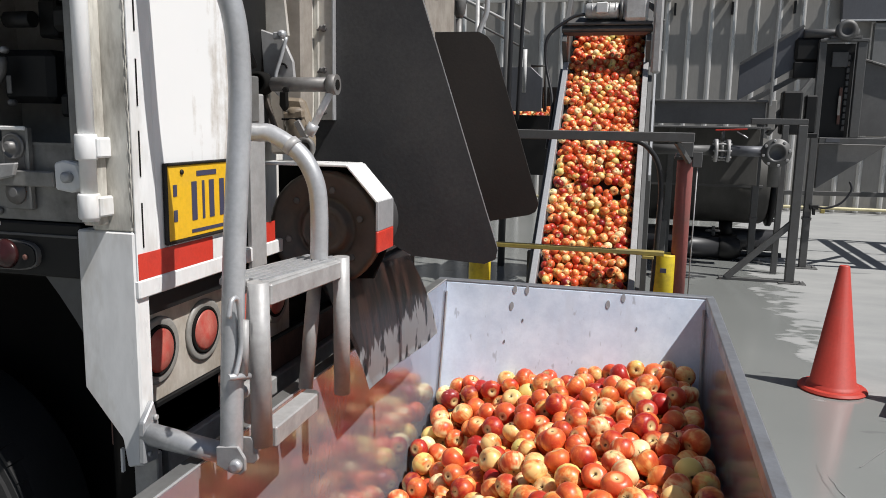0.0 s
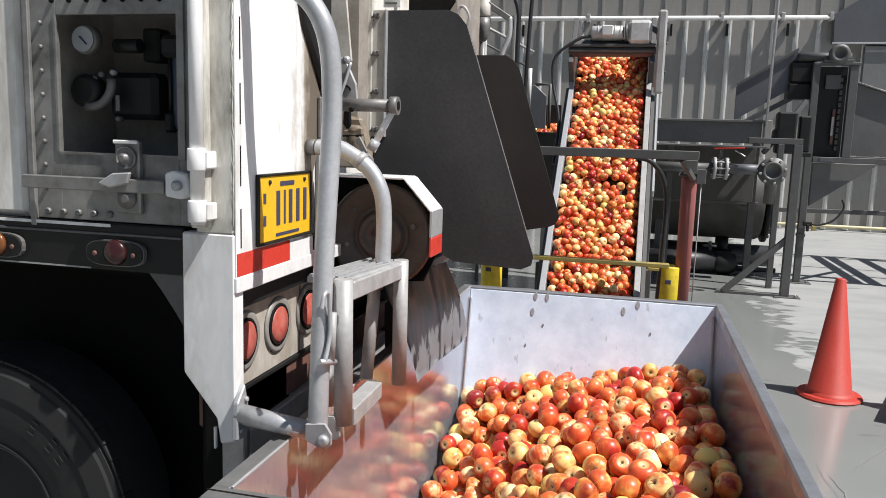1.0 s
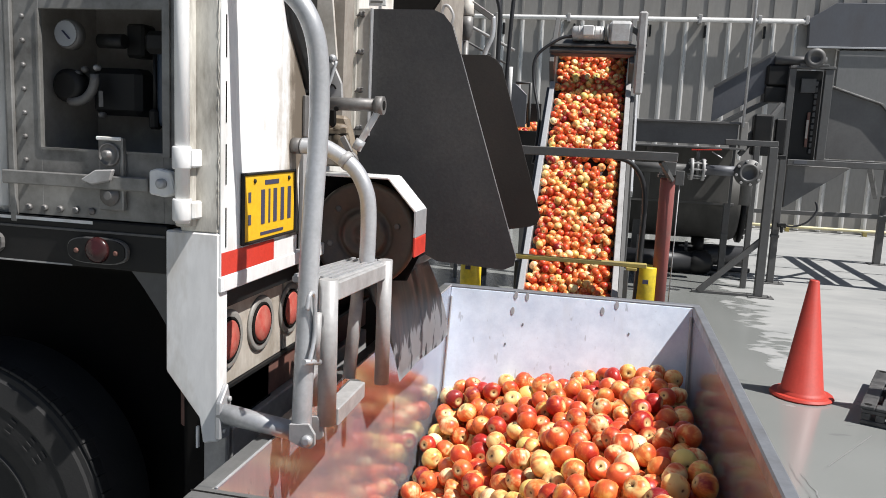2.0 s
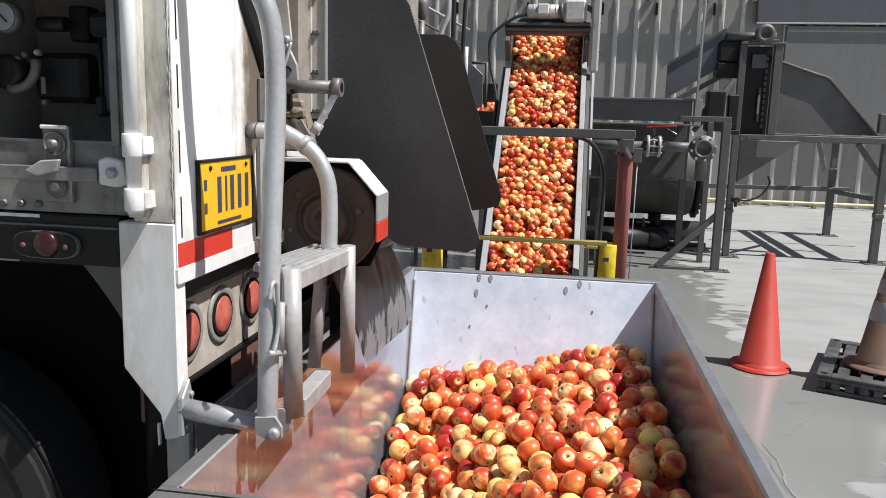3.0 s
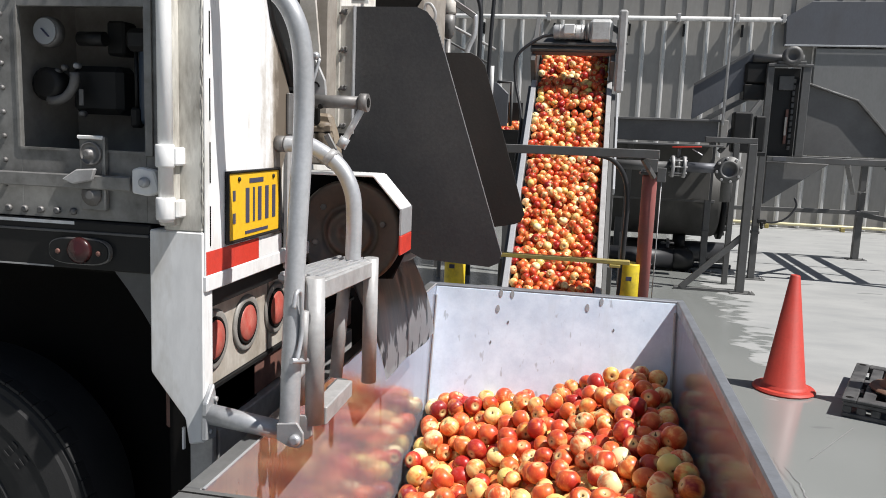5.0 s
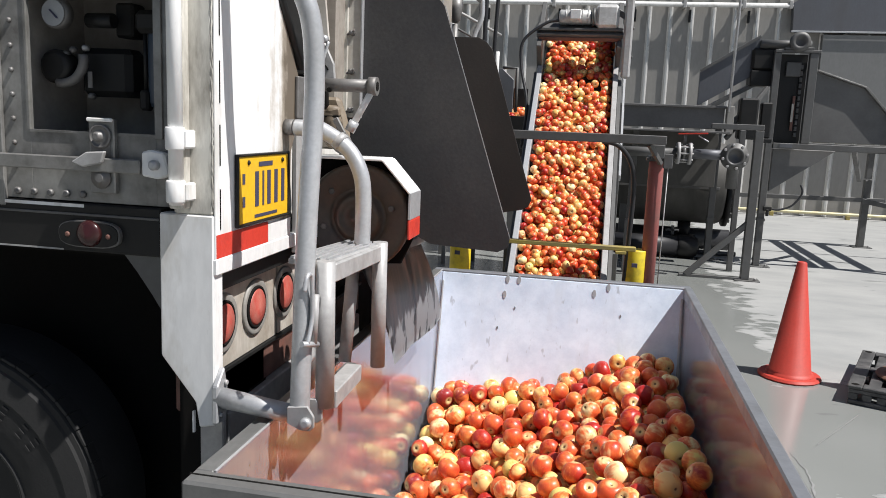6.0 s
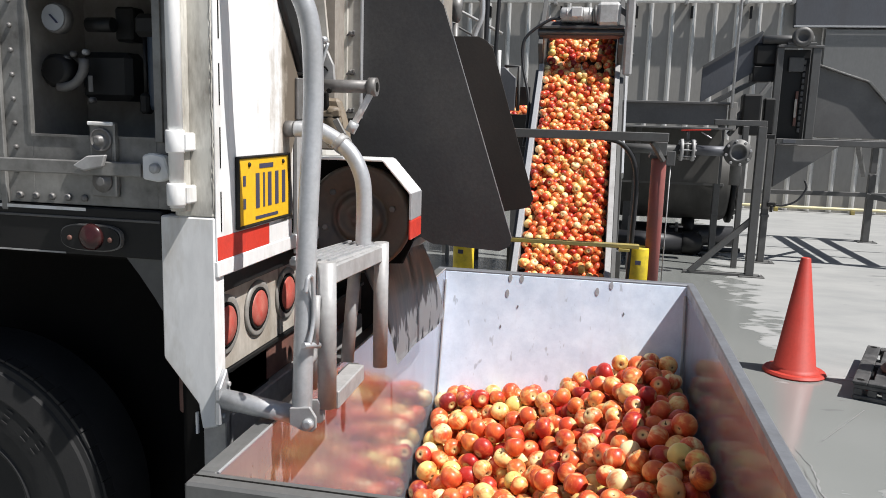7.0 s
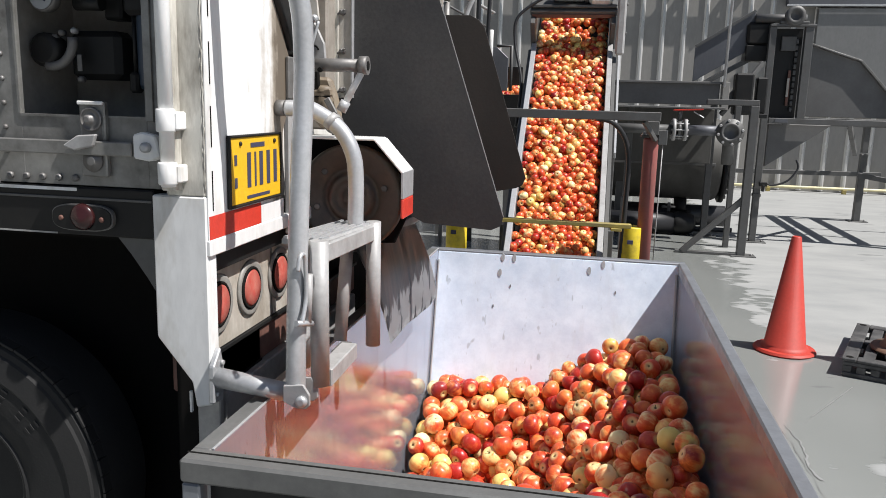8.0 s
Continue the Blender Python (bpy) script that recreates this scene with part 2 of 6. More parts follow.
M_TAIL = tail_material()
M_GRIMY = surface("grimy_white_paint", (0.80, 0.78, 0.73), 0.42, 0.0, (0.36, 0.32, 0.26), 0.30, 11, 50, (1, 1, 0.3))
M_BEIGE = surface("beige_paint", (0.54, 0.51, 0.46), 0.5, 0.0, (0.22, 0.18, 0.13), 0.35, 8, 60)
M_MAST = surface("brownish_mast_paint", (0.34, 0.305, 0.265), 0.5, 0.0, (0.16, 0.135, 0.11), 0.4, 8, 60)
M_LAMPSHEET = surface("stained_lamp_sheet", (0.55, 0.51, 0.45), 0.5, 0.1, (0.20, 0.15, 0.10), 0.5, 12, 50, (1, 1, 0.6))
M_GREASY = surface("greasy_beige_paint", (0.27, 0.22, 0.16), 0.45, 0.0, (0.09, 0.065, 0.045), 0.6, 22, 70)
M_ALU = surface("dull_aluminium", (0.36, 0.355, 0.34), 0.45, 0.45, (0.06, 0.054, 0.046), 0.72, 9, 60)
M_POST = surface("streaked_post_paint", (0.66, 0.64, 0.58), 0.45, 0.0, (0.11, 0.085, 0.055), 0.48, 24, 60, (1, 1, 0.28))
M_DULL = surface("grimy_dark_steel", (0.20, 0.195, 0.19), 0.5, 0.3, (0.09, 0.08, 0.07), 0.5, 14, 70)
M_PALE = surface("pale_worn_yellow", (0.66, 0.60, 0.36), 0.5, 0.0, (0.45, 0.40, 0.26), 0.4, 9, 60)
M_TROUGH = surface("grey_trough_sheet", (0.145, 0.143, 0.14), 0.55, 0.1, (0.10, 0.098, 0.095), 0.4, 3, 40)
M_GALV = surface("galvanised_pipe", (0.52, 0.525, 0.535), 0.38, 0.45, (0.34, 0.35, 0.36), 0.35, 14, 90)
M_STEEL = surface("grey_steel", (0.41, 0.405, 0.40), 0.5, 0.15, (0.22, 0.21, 0.20), 0.4, 10, 70)
M_FRAME = surface("painted_grey_frame", (0.112, 0.112, 0.110), 0.5, 0.15, (0.08, 0.075, 0.07), 0.4, 6, 50)
M_MACHINE = surface("dull_machine_steel", (0.090, 0.087, 0.080), 0.62, 0.1, (0.045, 0.043, 0.04), 0.45, 3, 40, (1, 1, 0.4))
M_BLUEGREY = surface("blue_grey_sheet", (0.12, 0.125, 0.14), 0.5, 0.2, (0.095, 0.095, 0.10), 0.4, 3, 40, (1, 1, 0.4))
M_WALLBIN = surface("pale_grey_bin_sheet", (0.21, 0.21, 0.205), 0.5, 0.2, (0.15, 0.15, 0.145), 0.4, 1.5, 30, (1, 1, 0.4))
M_RUBBER = surface("black_rubber_sheet", (0.040, 0.040, 0.042), 0.6, 0.0, (0.072, 0.070, 0.068), 0.5, 3.2, 90, relief=0.25, spec=0.35)
# black rubber with the apples' reflection put in as a brown tint
M_BROWNRUB = surface("apple_tinted_rubber_sheet", (0.024, 0.0215, 0.020), 0.6, 0.0, (0.038, 0.031, 0.028), 0.5, 2.5, 90, relief=0.25, spec=0.3)
M_TYRE = surface("tyre_rubber", (0.012, 0.012, 0.0125), 0.75, 0.0, (0.022, 0.021, 0.02), 0.4, 6, 120, relief=0.3)
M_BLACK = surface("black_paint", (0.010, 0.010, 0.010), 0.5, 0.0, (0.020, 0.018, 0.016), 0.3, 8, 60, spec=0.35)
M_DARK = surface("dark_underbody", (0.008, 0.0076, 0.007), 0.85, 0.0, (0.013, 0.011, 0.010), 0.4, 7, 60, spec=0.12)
M_MAROON = surface("rusty_red_frame", (0.19, 0.085, 0.065), 0.6, 0.0, (0.07, 0.05, 0.04), 0.6, 9, 50)
M_WET = flap_material()
M_GREASE = surface("greasy_metal", (0.075, 0.063, 0.054), 0.45, 0.25, (0.13, 0.10, 0.075), 0.45, 12, 60)
M_LINING = surface("dusty_locker_lining", (0.34, 0.32, 0.295), 0.6, 0.0, (0.12, 0.11, 0.10), 0.4, 6, 60)
M_RED = surface("red_reflective", (0.62, 0.05, 0.03), 0.35, 0.0, (0.40, 0.04, 0.03), 0.2, 20, 120)
M_LENS = surface("red_lens", (0.40, 0.058, 0.045), 0.42, 0.0, (0.40, 0.17, 0.13), 0.6, 40, 200)
M_LENS_DARK = plain("dark_red_lens", (0.035, 0.010, 0.010), 0.25)
M_AMBER = plain("amber_lens", (0.16, 0.055, 0.015), 0.25)
M_PLATE = surface("yellow_plate", (0.80, 0.47, 0.02), 0.4, 0.0, (0.72, 0.42, 0.03), 0.2, 20, 90)
M_INK = plain("dark_ink", (0.05, 0.05, 0.09), 0.6)
M_YELLOW = surface("yellow_post_paint", (0.72, 0.55, 0.03), 0.45, 0.0, (0.35, 0.25, 0.04), 0.2, 9, 50)
M_OLDYELLOW = surface("worn_yellow_rail", (0.42, 0.33, 0.08), 0.5, 0.1, (0.2, 0.17, 0.1), 0.5, 12, 60, (0.3, 1, 1))
M_CONE = surface("orange_cone_plastic", (0.46, 0.046, 0.030), 0.5, 0.0, (0.34, 0.05, 0.035), 0.2, 7, 60)
M_OLDCONE = surface("faded_dirty_cone", (0.20, 0.115, 0.075), 0.6, 0.0, (0.085, 0.07, 0.06), 0.6, 7, 60)
M_BAND = surface("grey_reflective_band", (0.36, 0.36, 0.365), 0.45, 0.0, (0.16, 0.155, 0.15), 0.55, 12, 80)
# the grey patches paint the sun's sheen onto black plastic
M_PALLET = surface("black_pallet_plastic", (0.035, 0.035, 0.036), 0.42, 0.0, (0.17, 0.165, 0.16), 0.6, 9, 80)
M_REDPOST = surface("faded_red_post", (0.30, 0.085, 0.075), 0.55, 0.0, (0.18, 0.10, 0.085), 0.4, 9, 60)
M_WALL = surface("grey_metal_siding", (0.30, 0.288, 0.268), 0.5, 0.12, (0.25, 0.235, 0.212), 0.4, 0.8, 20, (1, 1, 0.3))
# paler copy of the siding: sunlight on the ribs put into the colour
M_RIB = surface("sunlit_siding_rib", (0.60, 0.595, 0.58), 0.3, 0.4, (0.36, 0.35, 0.34), 0.3, 2, 30, (1, 1, 0.2))
M_WHITEPIPE = surface("white_conduit", (0.66, 0.66, 0.65), 0.4, 0.0, (0.4, 0.39, 0.37), 0.3, 8, 50)
M_HOSE = plain("black_hose", (0.02, 0.02, 0.022), 0.45)
M_MOTOR = surface("pale_motor_paint", (0.58, 0.58, 0.57), 0.4, 0.1, (0.3, 0.29, 0.27), 0.4, 15, 60)
M_BELT = surface("dark_belt", (0.035, 0.03, 0.028), 0.55, 0.0, (0.06, 0.04, 0.03), 0.4, 10, 60)
M_GAUGE = plain("pale_gauge_dial", (0.32, 0.325, 0.33), 0.3)
M_BLUEBOX = plain("blue_grey_canister", (0.05, 0.07, 0.10), 0.35)
M_GROMMET = surface("grey_rubber_grommet", (0.27, 0.26, 0.24), 0.6, 0.0, (0.12, 0.11, 0.10), 0.4, 20, 90)
M_SPALL = surface("spalled_concrete", (0.235, 0.235, 0.228), 0.8, 0.0, (0.19, 0.19, 0.185), 0.5, 14, 80)
M_SCRAPE = surface("scraped_concrete", (0.222, 0.222, 0.215), 0.5, 0.0, (0.19, 0.19, 0.185), 0.6, 20, 80)
M_EARTH = surface("pit_concrete", (0.16, 0.155, 0.15), 0.8)


# ---- mesh tools ----
ROOT = {}


def slab(x0, x1, y0, y1, z0, z1, bev=0.003):
    bm = bmesh.new()
    bmesh.ops.create_cube(bm, size=1.0)
    bmesh.ops.transform(bm, matrix=Matrix.Translation(((x0 + x1) / 2, (y0 + y1) / 2, (z0 + z1) / 2)) @ Matrix.Diagonal((x1 - x0, y1 - y0, z1 - z0, 1)), verts=bm.verts)
    if bev:
        bmesh.ops.bevel(bm, geom=bm.edges[:], offset=min(bev, 0.3 * min(x1 - x0, y1 - y0, z1 - z0)), segments=1, affect="EDGES")
    return bm


def prism(poly, axis, a0, a1, bev=0.003):
    """A polygon in the two other axes, in their order, carried along the axis from a0 to a1."""
    def at(p, a):
        return {"x": (a, p[0], p[1]), "y": (p[0], a, p[1]), "z": (p[0], p[1], a)}[axis]
    bm = bmesh.new()
    lo, hi = [bm.verts.new(at(p, a0)) for p in poly], [bm.verts.new(at(p, a1)) for p in poly]
    bm.faces.new(lo)
    bm.faces.new(hi)
    for i in range(len(poly)):
        j = (i + 1) % len(poly)
        bm.faces.new((lo[i], lo[j], hi[j], hi[i]))
    bmesh.ops.recalc_face_normals(bm, faces=bm.faces[:])
    if bev:
        bmesh.ops.bevel(bm, geom=bm.edges[:], offset=bev, segments=1, affect="EDGES")
    return bm


def tube(points, r, seg=14, close=True):
    """A round bar along a line of points; r is one radius or one for each point."""
    pts = [Vector(p) for p in points]
    rs = [r] * len(pts) if isinstance(r, (int, float)) else r
    bm, rings, prev = bmesh.new(), [], None
    for i, p in enumerate(pts):
        d = (pts[min(i + 1, len(pts) - 1)] - pts[max(i - 1, 0)]).normalized()
        if prev is None:
            prev = d.orthogonal().normalized()
        prev = (prev - d * prev.dot(d)).normalized()
        side = d.cross(prev)
        rings.append([bm.verts.new(p + rs[i] * (math.cos(a) * prev + math.sin(a) * side)) for a in (2 * math.pi * k / seg for k in range(seg))])
    for a, b in zip(rings, rings[1:]):
        for k in range(seg):
            f = bm.faces.new((a[k], a[(k + 1) % seg], b[(k + 1) % seg], b[k]))
            f.smooth = True
    if close:
        bm.faces.new(rings[0][::-1])
        bm.faces.new(rings[-1])
    return bm


def bar(a, b, w, h, up=(0, 0, 1), bev=0.003):
    """A rectangular bar from a to b, w wide and h along up."""
    a, b, up = Vector(a), Vector(b), Vector(up)
    d = (b - a).normalized()
    side = d.cross(up).normalized()
    u = side.cross(d)
    bm = slab(-w / 2, w / 2, 0, (b - a).length, -h / 2, h / 2, bev)
    m = Matrix((side, d, u)).transposed().to_4x4()
    bmesh.ops.transform(bm, matrix=Matrix.Translation(a) @ m, verts=bm.verts)
    return bm


def smooth_path(points, n=6):
    """A rounded line through the points."""
    pts = [Vector(p) for p in points]
    out = []
    for i in range(len(pts) - 1):
        p0, p1, p2, p3 = pts[max(i - 1, 0)], pts[i], pts[i + 1], pts[min(i + 2, len(pts) - 1)]
        for k in range(n):
            t = k / n
            out.append(0.5 * ((2 * p1) + (p2 - p0) * t + (2 * p0 - 5 * p1 + 4 * p2 - p3) * t * t + (3 * p1 - p0 - 3 * p2 + p3) * t ** 3))
    return out + [pts[-1]]


def lathe(profile, seg=24, centre=(0, 0, 0), axis="z"):
    """A turned body: (radius, height) pairs about an axis."""
    bm, rings = bmesh.new(), []
    for r, h in profile:
        rings.append([bm.verts.new((r * math.cos(2 * math.pi * k / seg), r * math.sin(2 * math.pi * k / seg), h)) for k in range(seg)])
    for a, b in zip(rings, rings[1:]):
        for k in range(seg):
            f = bm.faces.new((a[k], a[(k + 1) % seg], b[(k + 1) % seg], b[k]))
            f.smooth = True
    bm.faces.new(rings[0][::-1])
    bm.faces.new(rings[-1])
    turn = {"z": Matrix(), "y": Matrix.Rotation(radians(90), 4, "X"), "x": Matrix.Rotation(radians(90), 4, "Y")}[axis]
    bmesh.ops.transform(bm, matrix=Matrix.Translation(centre) @ turn, verts=bm.verts)
    bmesh.ops.recalc_face_normals(bm, faces=bm.faces[:])
    return bm


def joined(*bms):
    out = bms[0]
    for b in bms[1:]:
        me = bpy.data.meshes.new("tmp")
        b.to_mesh(me)
        out.from_mesh(me)
        bpy.data.meshes.remove(me)
        b.free()
    return out


def smoothed(bm, angle=35):
    for f in bm.faces:
        f.smooth = True
    for e in bm.edges:
        if len(e.link_faces) == 2 and e.calc_face_angle(0) > radians(angle):
            e.smooth = False
    return bm


def thing(name, at, label, category, group="", kind=""):
    """An empty root for a thing made of parts."""
    ob = new(name)
    ob.location = at
    ob.empty_display_size = 0.1
    ROOT[ob] = Vector(at)
    return tagged(ob, label, category, group, kind)


def part(name, bm, material, parent, label=""):
    """One mesh under a thing or a part; the bmesh is in world places."""
    off = ROOT[parent]
    me = bpy.data.meshes.new(name)
    bmesh.ops.translate(bm, vec=-off, verts=bm.verts)
    bm.to_mesh(me)
    bm.free()
    me.materials.append(material)
    ob = new(name, me)
    ob.parent = parent
    ROOT[ob] = off
    return tagged(ob, label)


def single(name, bm, material, at, label, category="", group="", kind=""):
    """A thing or a piece of the setting that is one mesh."""
    me = bpy.data.meshes.new(name)
    bmesh.ops.translate(bm, vec=-Vector(at), verts=bm.verts)
    bm.to_mesh(me)
    bm.free()
    me.materials.append(material)
    ob = new(name, me)
    ob.location = at
    ROOT[ob] = Vector(at)
    return tagged(ob, label, category, group, kind)


def bolt(c, r, axis="x", h=0.008):
    """A hexagon head, pointing along the axis."""
    prof = [(r, 0), (r, h * 0.8), (r * 0.75, h)]
    return lathe(prof, 6, c, axis)


# ---- the yard ----
HX0, HX1, HY0, HY1, RIM = -0.75, 0.44, 1.31, 3.73, 0.83


def yard():
    bm = bmesh.new()
    x0, x1, y0, y1 = -0.80, 0.50, 1.22, 5.60
    out = [bm.verts.new(p) for p in ((-1500, -1500, 0), (1500, -1500, 0), (1500, 1500, 0), (-1500, 1500, 0))]
    inn = [bm.verts.new(p) for p in ((x0, y0, 0), (x1, y0, 0), (x1, y1, 0), (x0, y1, 0))]
    for i in range(4):
        j = (i + 1) % 4
        bm.faces.new((out[i], out[j], inn[j], inn[i]))
    bmesh.ops.recalc_face_normals(bm, faces=bm.faces[:])
    if bm.faces[0].normal.z < 0:
        bmesh.ops.reverse_faces(bm, faces=bm.faces[:])
    single("ground", bm, M_CONCRETE, (0, 0, 0), "grey concrete yard, partly wet and shiny", "ground", kind="structure")
    pit = joined(slab(x0 - .1, x0, y0 - .1, y1 + .1, -1.1, -0.004, 0), slab(x1, x1 + .1, y0 - .1, y1 + .1, -1.1, -0.004, 0),
                 slab(x0, x1, y0 - .1, y0, -1.1, -0.004, 0), slab(x0, x1, y1, y1 + .1, -1.1, -0.004, 0), slab(x0, x1, y0, y1, -1.2, -1.1, 0))
    single("pit", pit, M_EARTH, (0, 3, -1.1), "concrete pit below the hopper and the elevator", "pit", kind="structure")
    # a crack that wanders across the slab
    rng = random.Random(5)
    bm, last, x = bmesh.new(), None, 1.02
    for k in range(30):
        y = 2.85 + k * 0.04
        x += rng.uniform(-0.007, 0.006)
        w = rng.uniform(0.0004, 0.0014)
        pair = (bm.verts.new((x - w, y, 0.004)), bm.verts.new((x + w, y, 0.004)))
        if last:
            bm.faces.new((last[0], last[1], pair[1], pair[0]))
        last = pair
    edge, last, x = bmesh.new(), None, 1.03
    for k in range(16):
        y = 3.30 + k * 0.04
        x = 1.045 - 0.012 * math.sin(k * 0.5) + rng.uniform(-.006, .006)
        w = rng.uniform(0.004, 0.020) * (1 - k / 17)
        pair = (edge.verts.new((x, y, 0.003)), edge.verts.new((x + w, y, 0.003)))
        if last:
            edge.faces.new((last[0], last[1], pair[1], pair[0]))
        last = pair
    single("crack_edge", edge, M_SPALL, (1.05, 3.6, 0.0), "pale spalled edge along the slab crack", "crack", kind="structure")
    mark, last = bmesh.new(), None
    for k in range(12):
        f = k / 11
        x, y, w = 1.2 + .357 * f, 4.04 + .536 * f, rng.uniform(.003, .006)
        pair = (mark.verts.new((x - w, y, 0.003)), mark.verts.new((x + w, y, 0.003)))
        if last:
            mark.faces.new((last[0], last[1], pair[1], pair[0]))
        last = pair
    single("scrape_mark", mark, M_SCRAPE, (1.38, 4.3, 0.0), "pale scrape across the wet concrete", "scrape", kind="structure")
    single("slab_crack", bm, M_DULL, (1.0, 3.7, 0.0), "dark crack in the concrete slab", "crack", kind="structure")


yard()


# ---- back wall ----
def back_wall():
    y = 16.4
    w = single("wall_north", slab(-14, 13, y, y + 0.2, 0, 8.0, 0), M_WALL, (0, y, 0), "tall grey ribbed metal siding of the shed", "wall", kind="structure")
    rib = bmesh.new()
    poly = [(-0.05, 0), (-0.016, -0.035), (0.016, -0.035), (0.05, 0)]
    lo, hi = [rib.verts.new((a, b, 0.02)) for a, b in poly], [rib.verts.new((a, b, 4.0)) for a, b in poly]
    for i in range(3):
        rib.faces.new((lo[i], lo[i + 1], hi[i + 1], hi[i]))
    rib.faces.new(lo)
    rib.faces.new(hi[::-1])
    bmesh.ops.recalc_face_normals(rib, faces=rib.faces[:])
    me = bpy.data.meshes.new("rib")
    rib.to_mesh(me)
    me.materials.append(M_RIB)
    for k in range(60):
        o = new("rib", me)
        o.parent = w
        o.location = (0.39 - 0.4075 * 32 + k * 0.4075, -0.002, 0)
    upper = slab(-.02, .02, -.02, 0, 0, 3.9, 0)
    top_rib = bpy.data.meshes.new("upper_rib")
    upper.to_mesh(top_rib)
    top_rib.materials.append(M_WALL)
    for k in range(60):
        o = new("upper_rib", top_rib)
        o.parent = w
        o.location = (0.39 - 0.4075 * 32 + k * 0.4075, -0.002, 4.05)
    pipe = thing("wall_conduit", (0, 16.25, 4.05), "white conduit pipe clamped along the metal siding", "pipe")
    part("pipe", tube([(-9, 16.25, 4.06), (3.45, 16.25, 4.02)], 0.045), M_WHITEPIPE, pipe)
    for x in (-2.55, -1.1, 0.4, 1.45, 2.55, 3.40):
        part("clamp", slab(x - .035, x + .035, 16.2, 16.4, 3.96, 4.12, 0.01), M_STEEL, pipe)
        part("hanger", slab(x + .1, x + .14, 16.3, 16.39, 3.70, 3.93, 0.005), M_BLACK, pipe)
    curb = thing("yellow_wall_rail", (4, 16.1, 0), "low yellow guard rail along the foot of the wall", "rail")
    part("pipe", tube([(-6, 16.15, 0.10), (12, 16.15, 0.10)], 0.03, 10), M_PALE, curb)
    for k in range(12):
        part("foot", slab(-5 + k * 1.4, -4.93 + k * 1.4, 16.1, 16.2, 0, 0.08, 0.004), M_OLDYELLOW, curb)


back_wall()


def reflected_walls():
    """Unseen plain walls, added to close the yard beside and behind and give the reflections something to show."""
    single("wall_west", slab(-14.2, -14, -14, 16.6, 0, 8, 0), M_WALL, (-14, 0, 0), "unseen grey wall added beside the yard for reflections", "wall", kind="structure")
    single("wall_south", slab(-14, 13, -14.2, -14, 0, 2.6, 0), M_WALL, (0, -14, 0), "unseen grey wall added behind the yard for reflections", "wall", kind="structure")


reflected_walls()


# ---- hopper ----
def wall_y(z):
    """The far panel leans: its foot stands nearer than its rim."""
    return HY1 - .03 - 0.25 * (RIM - z)


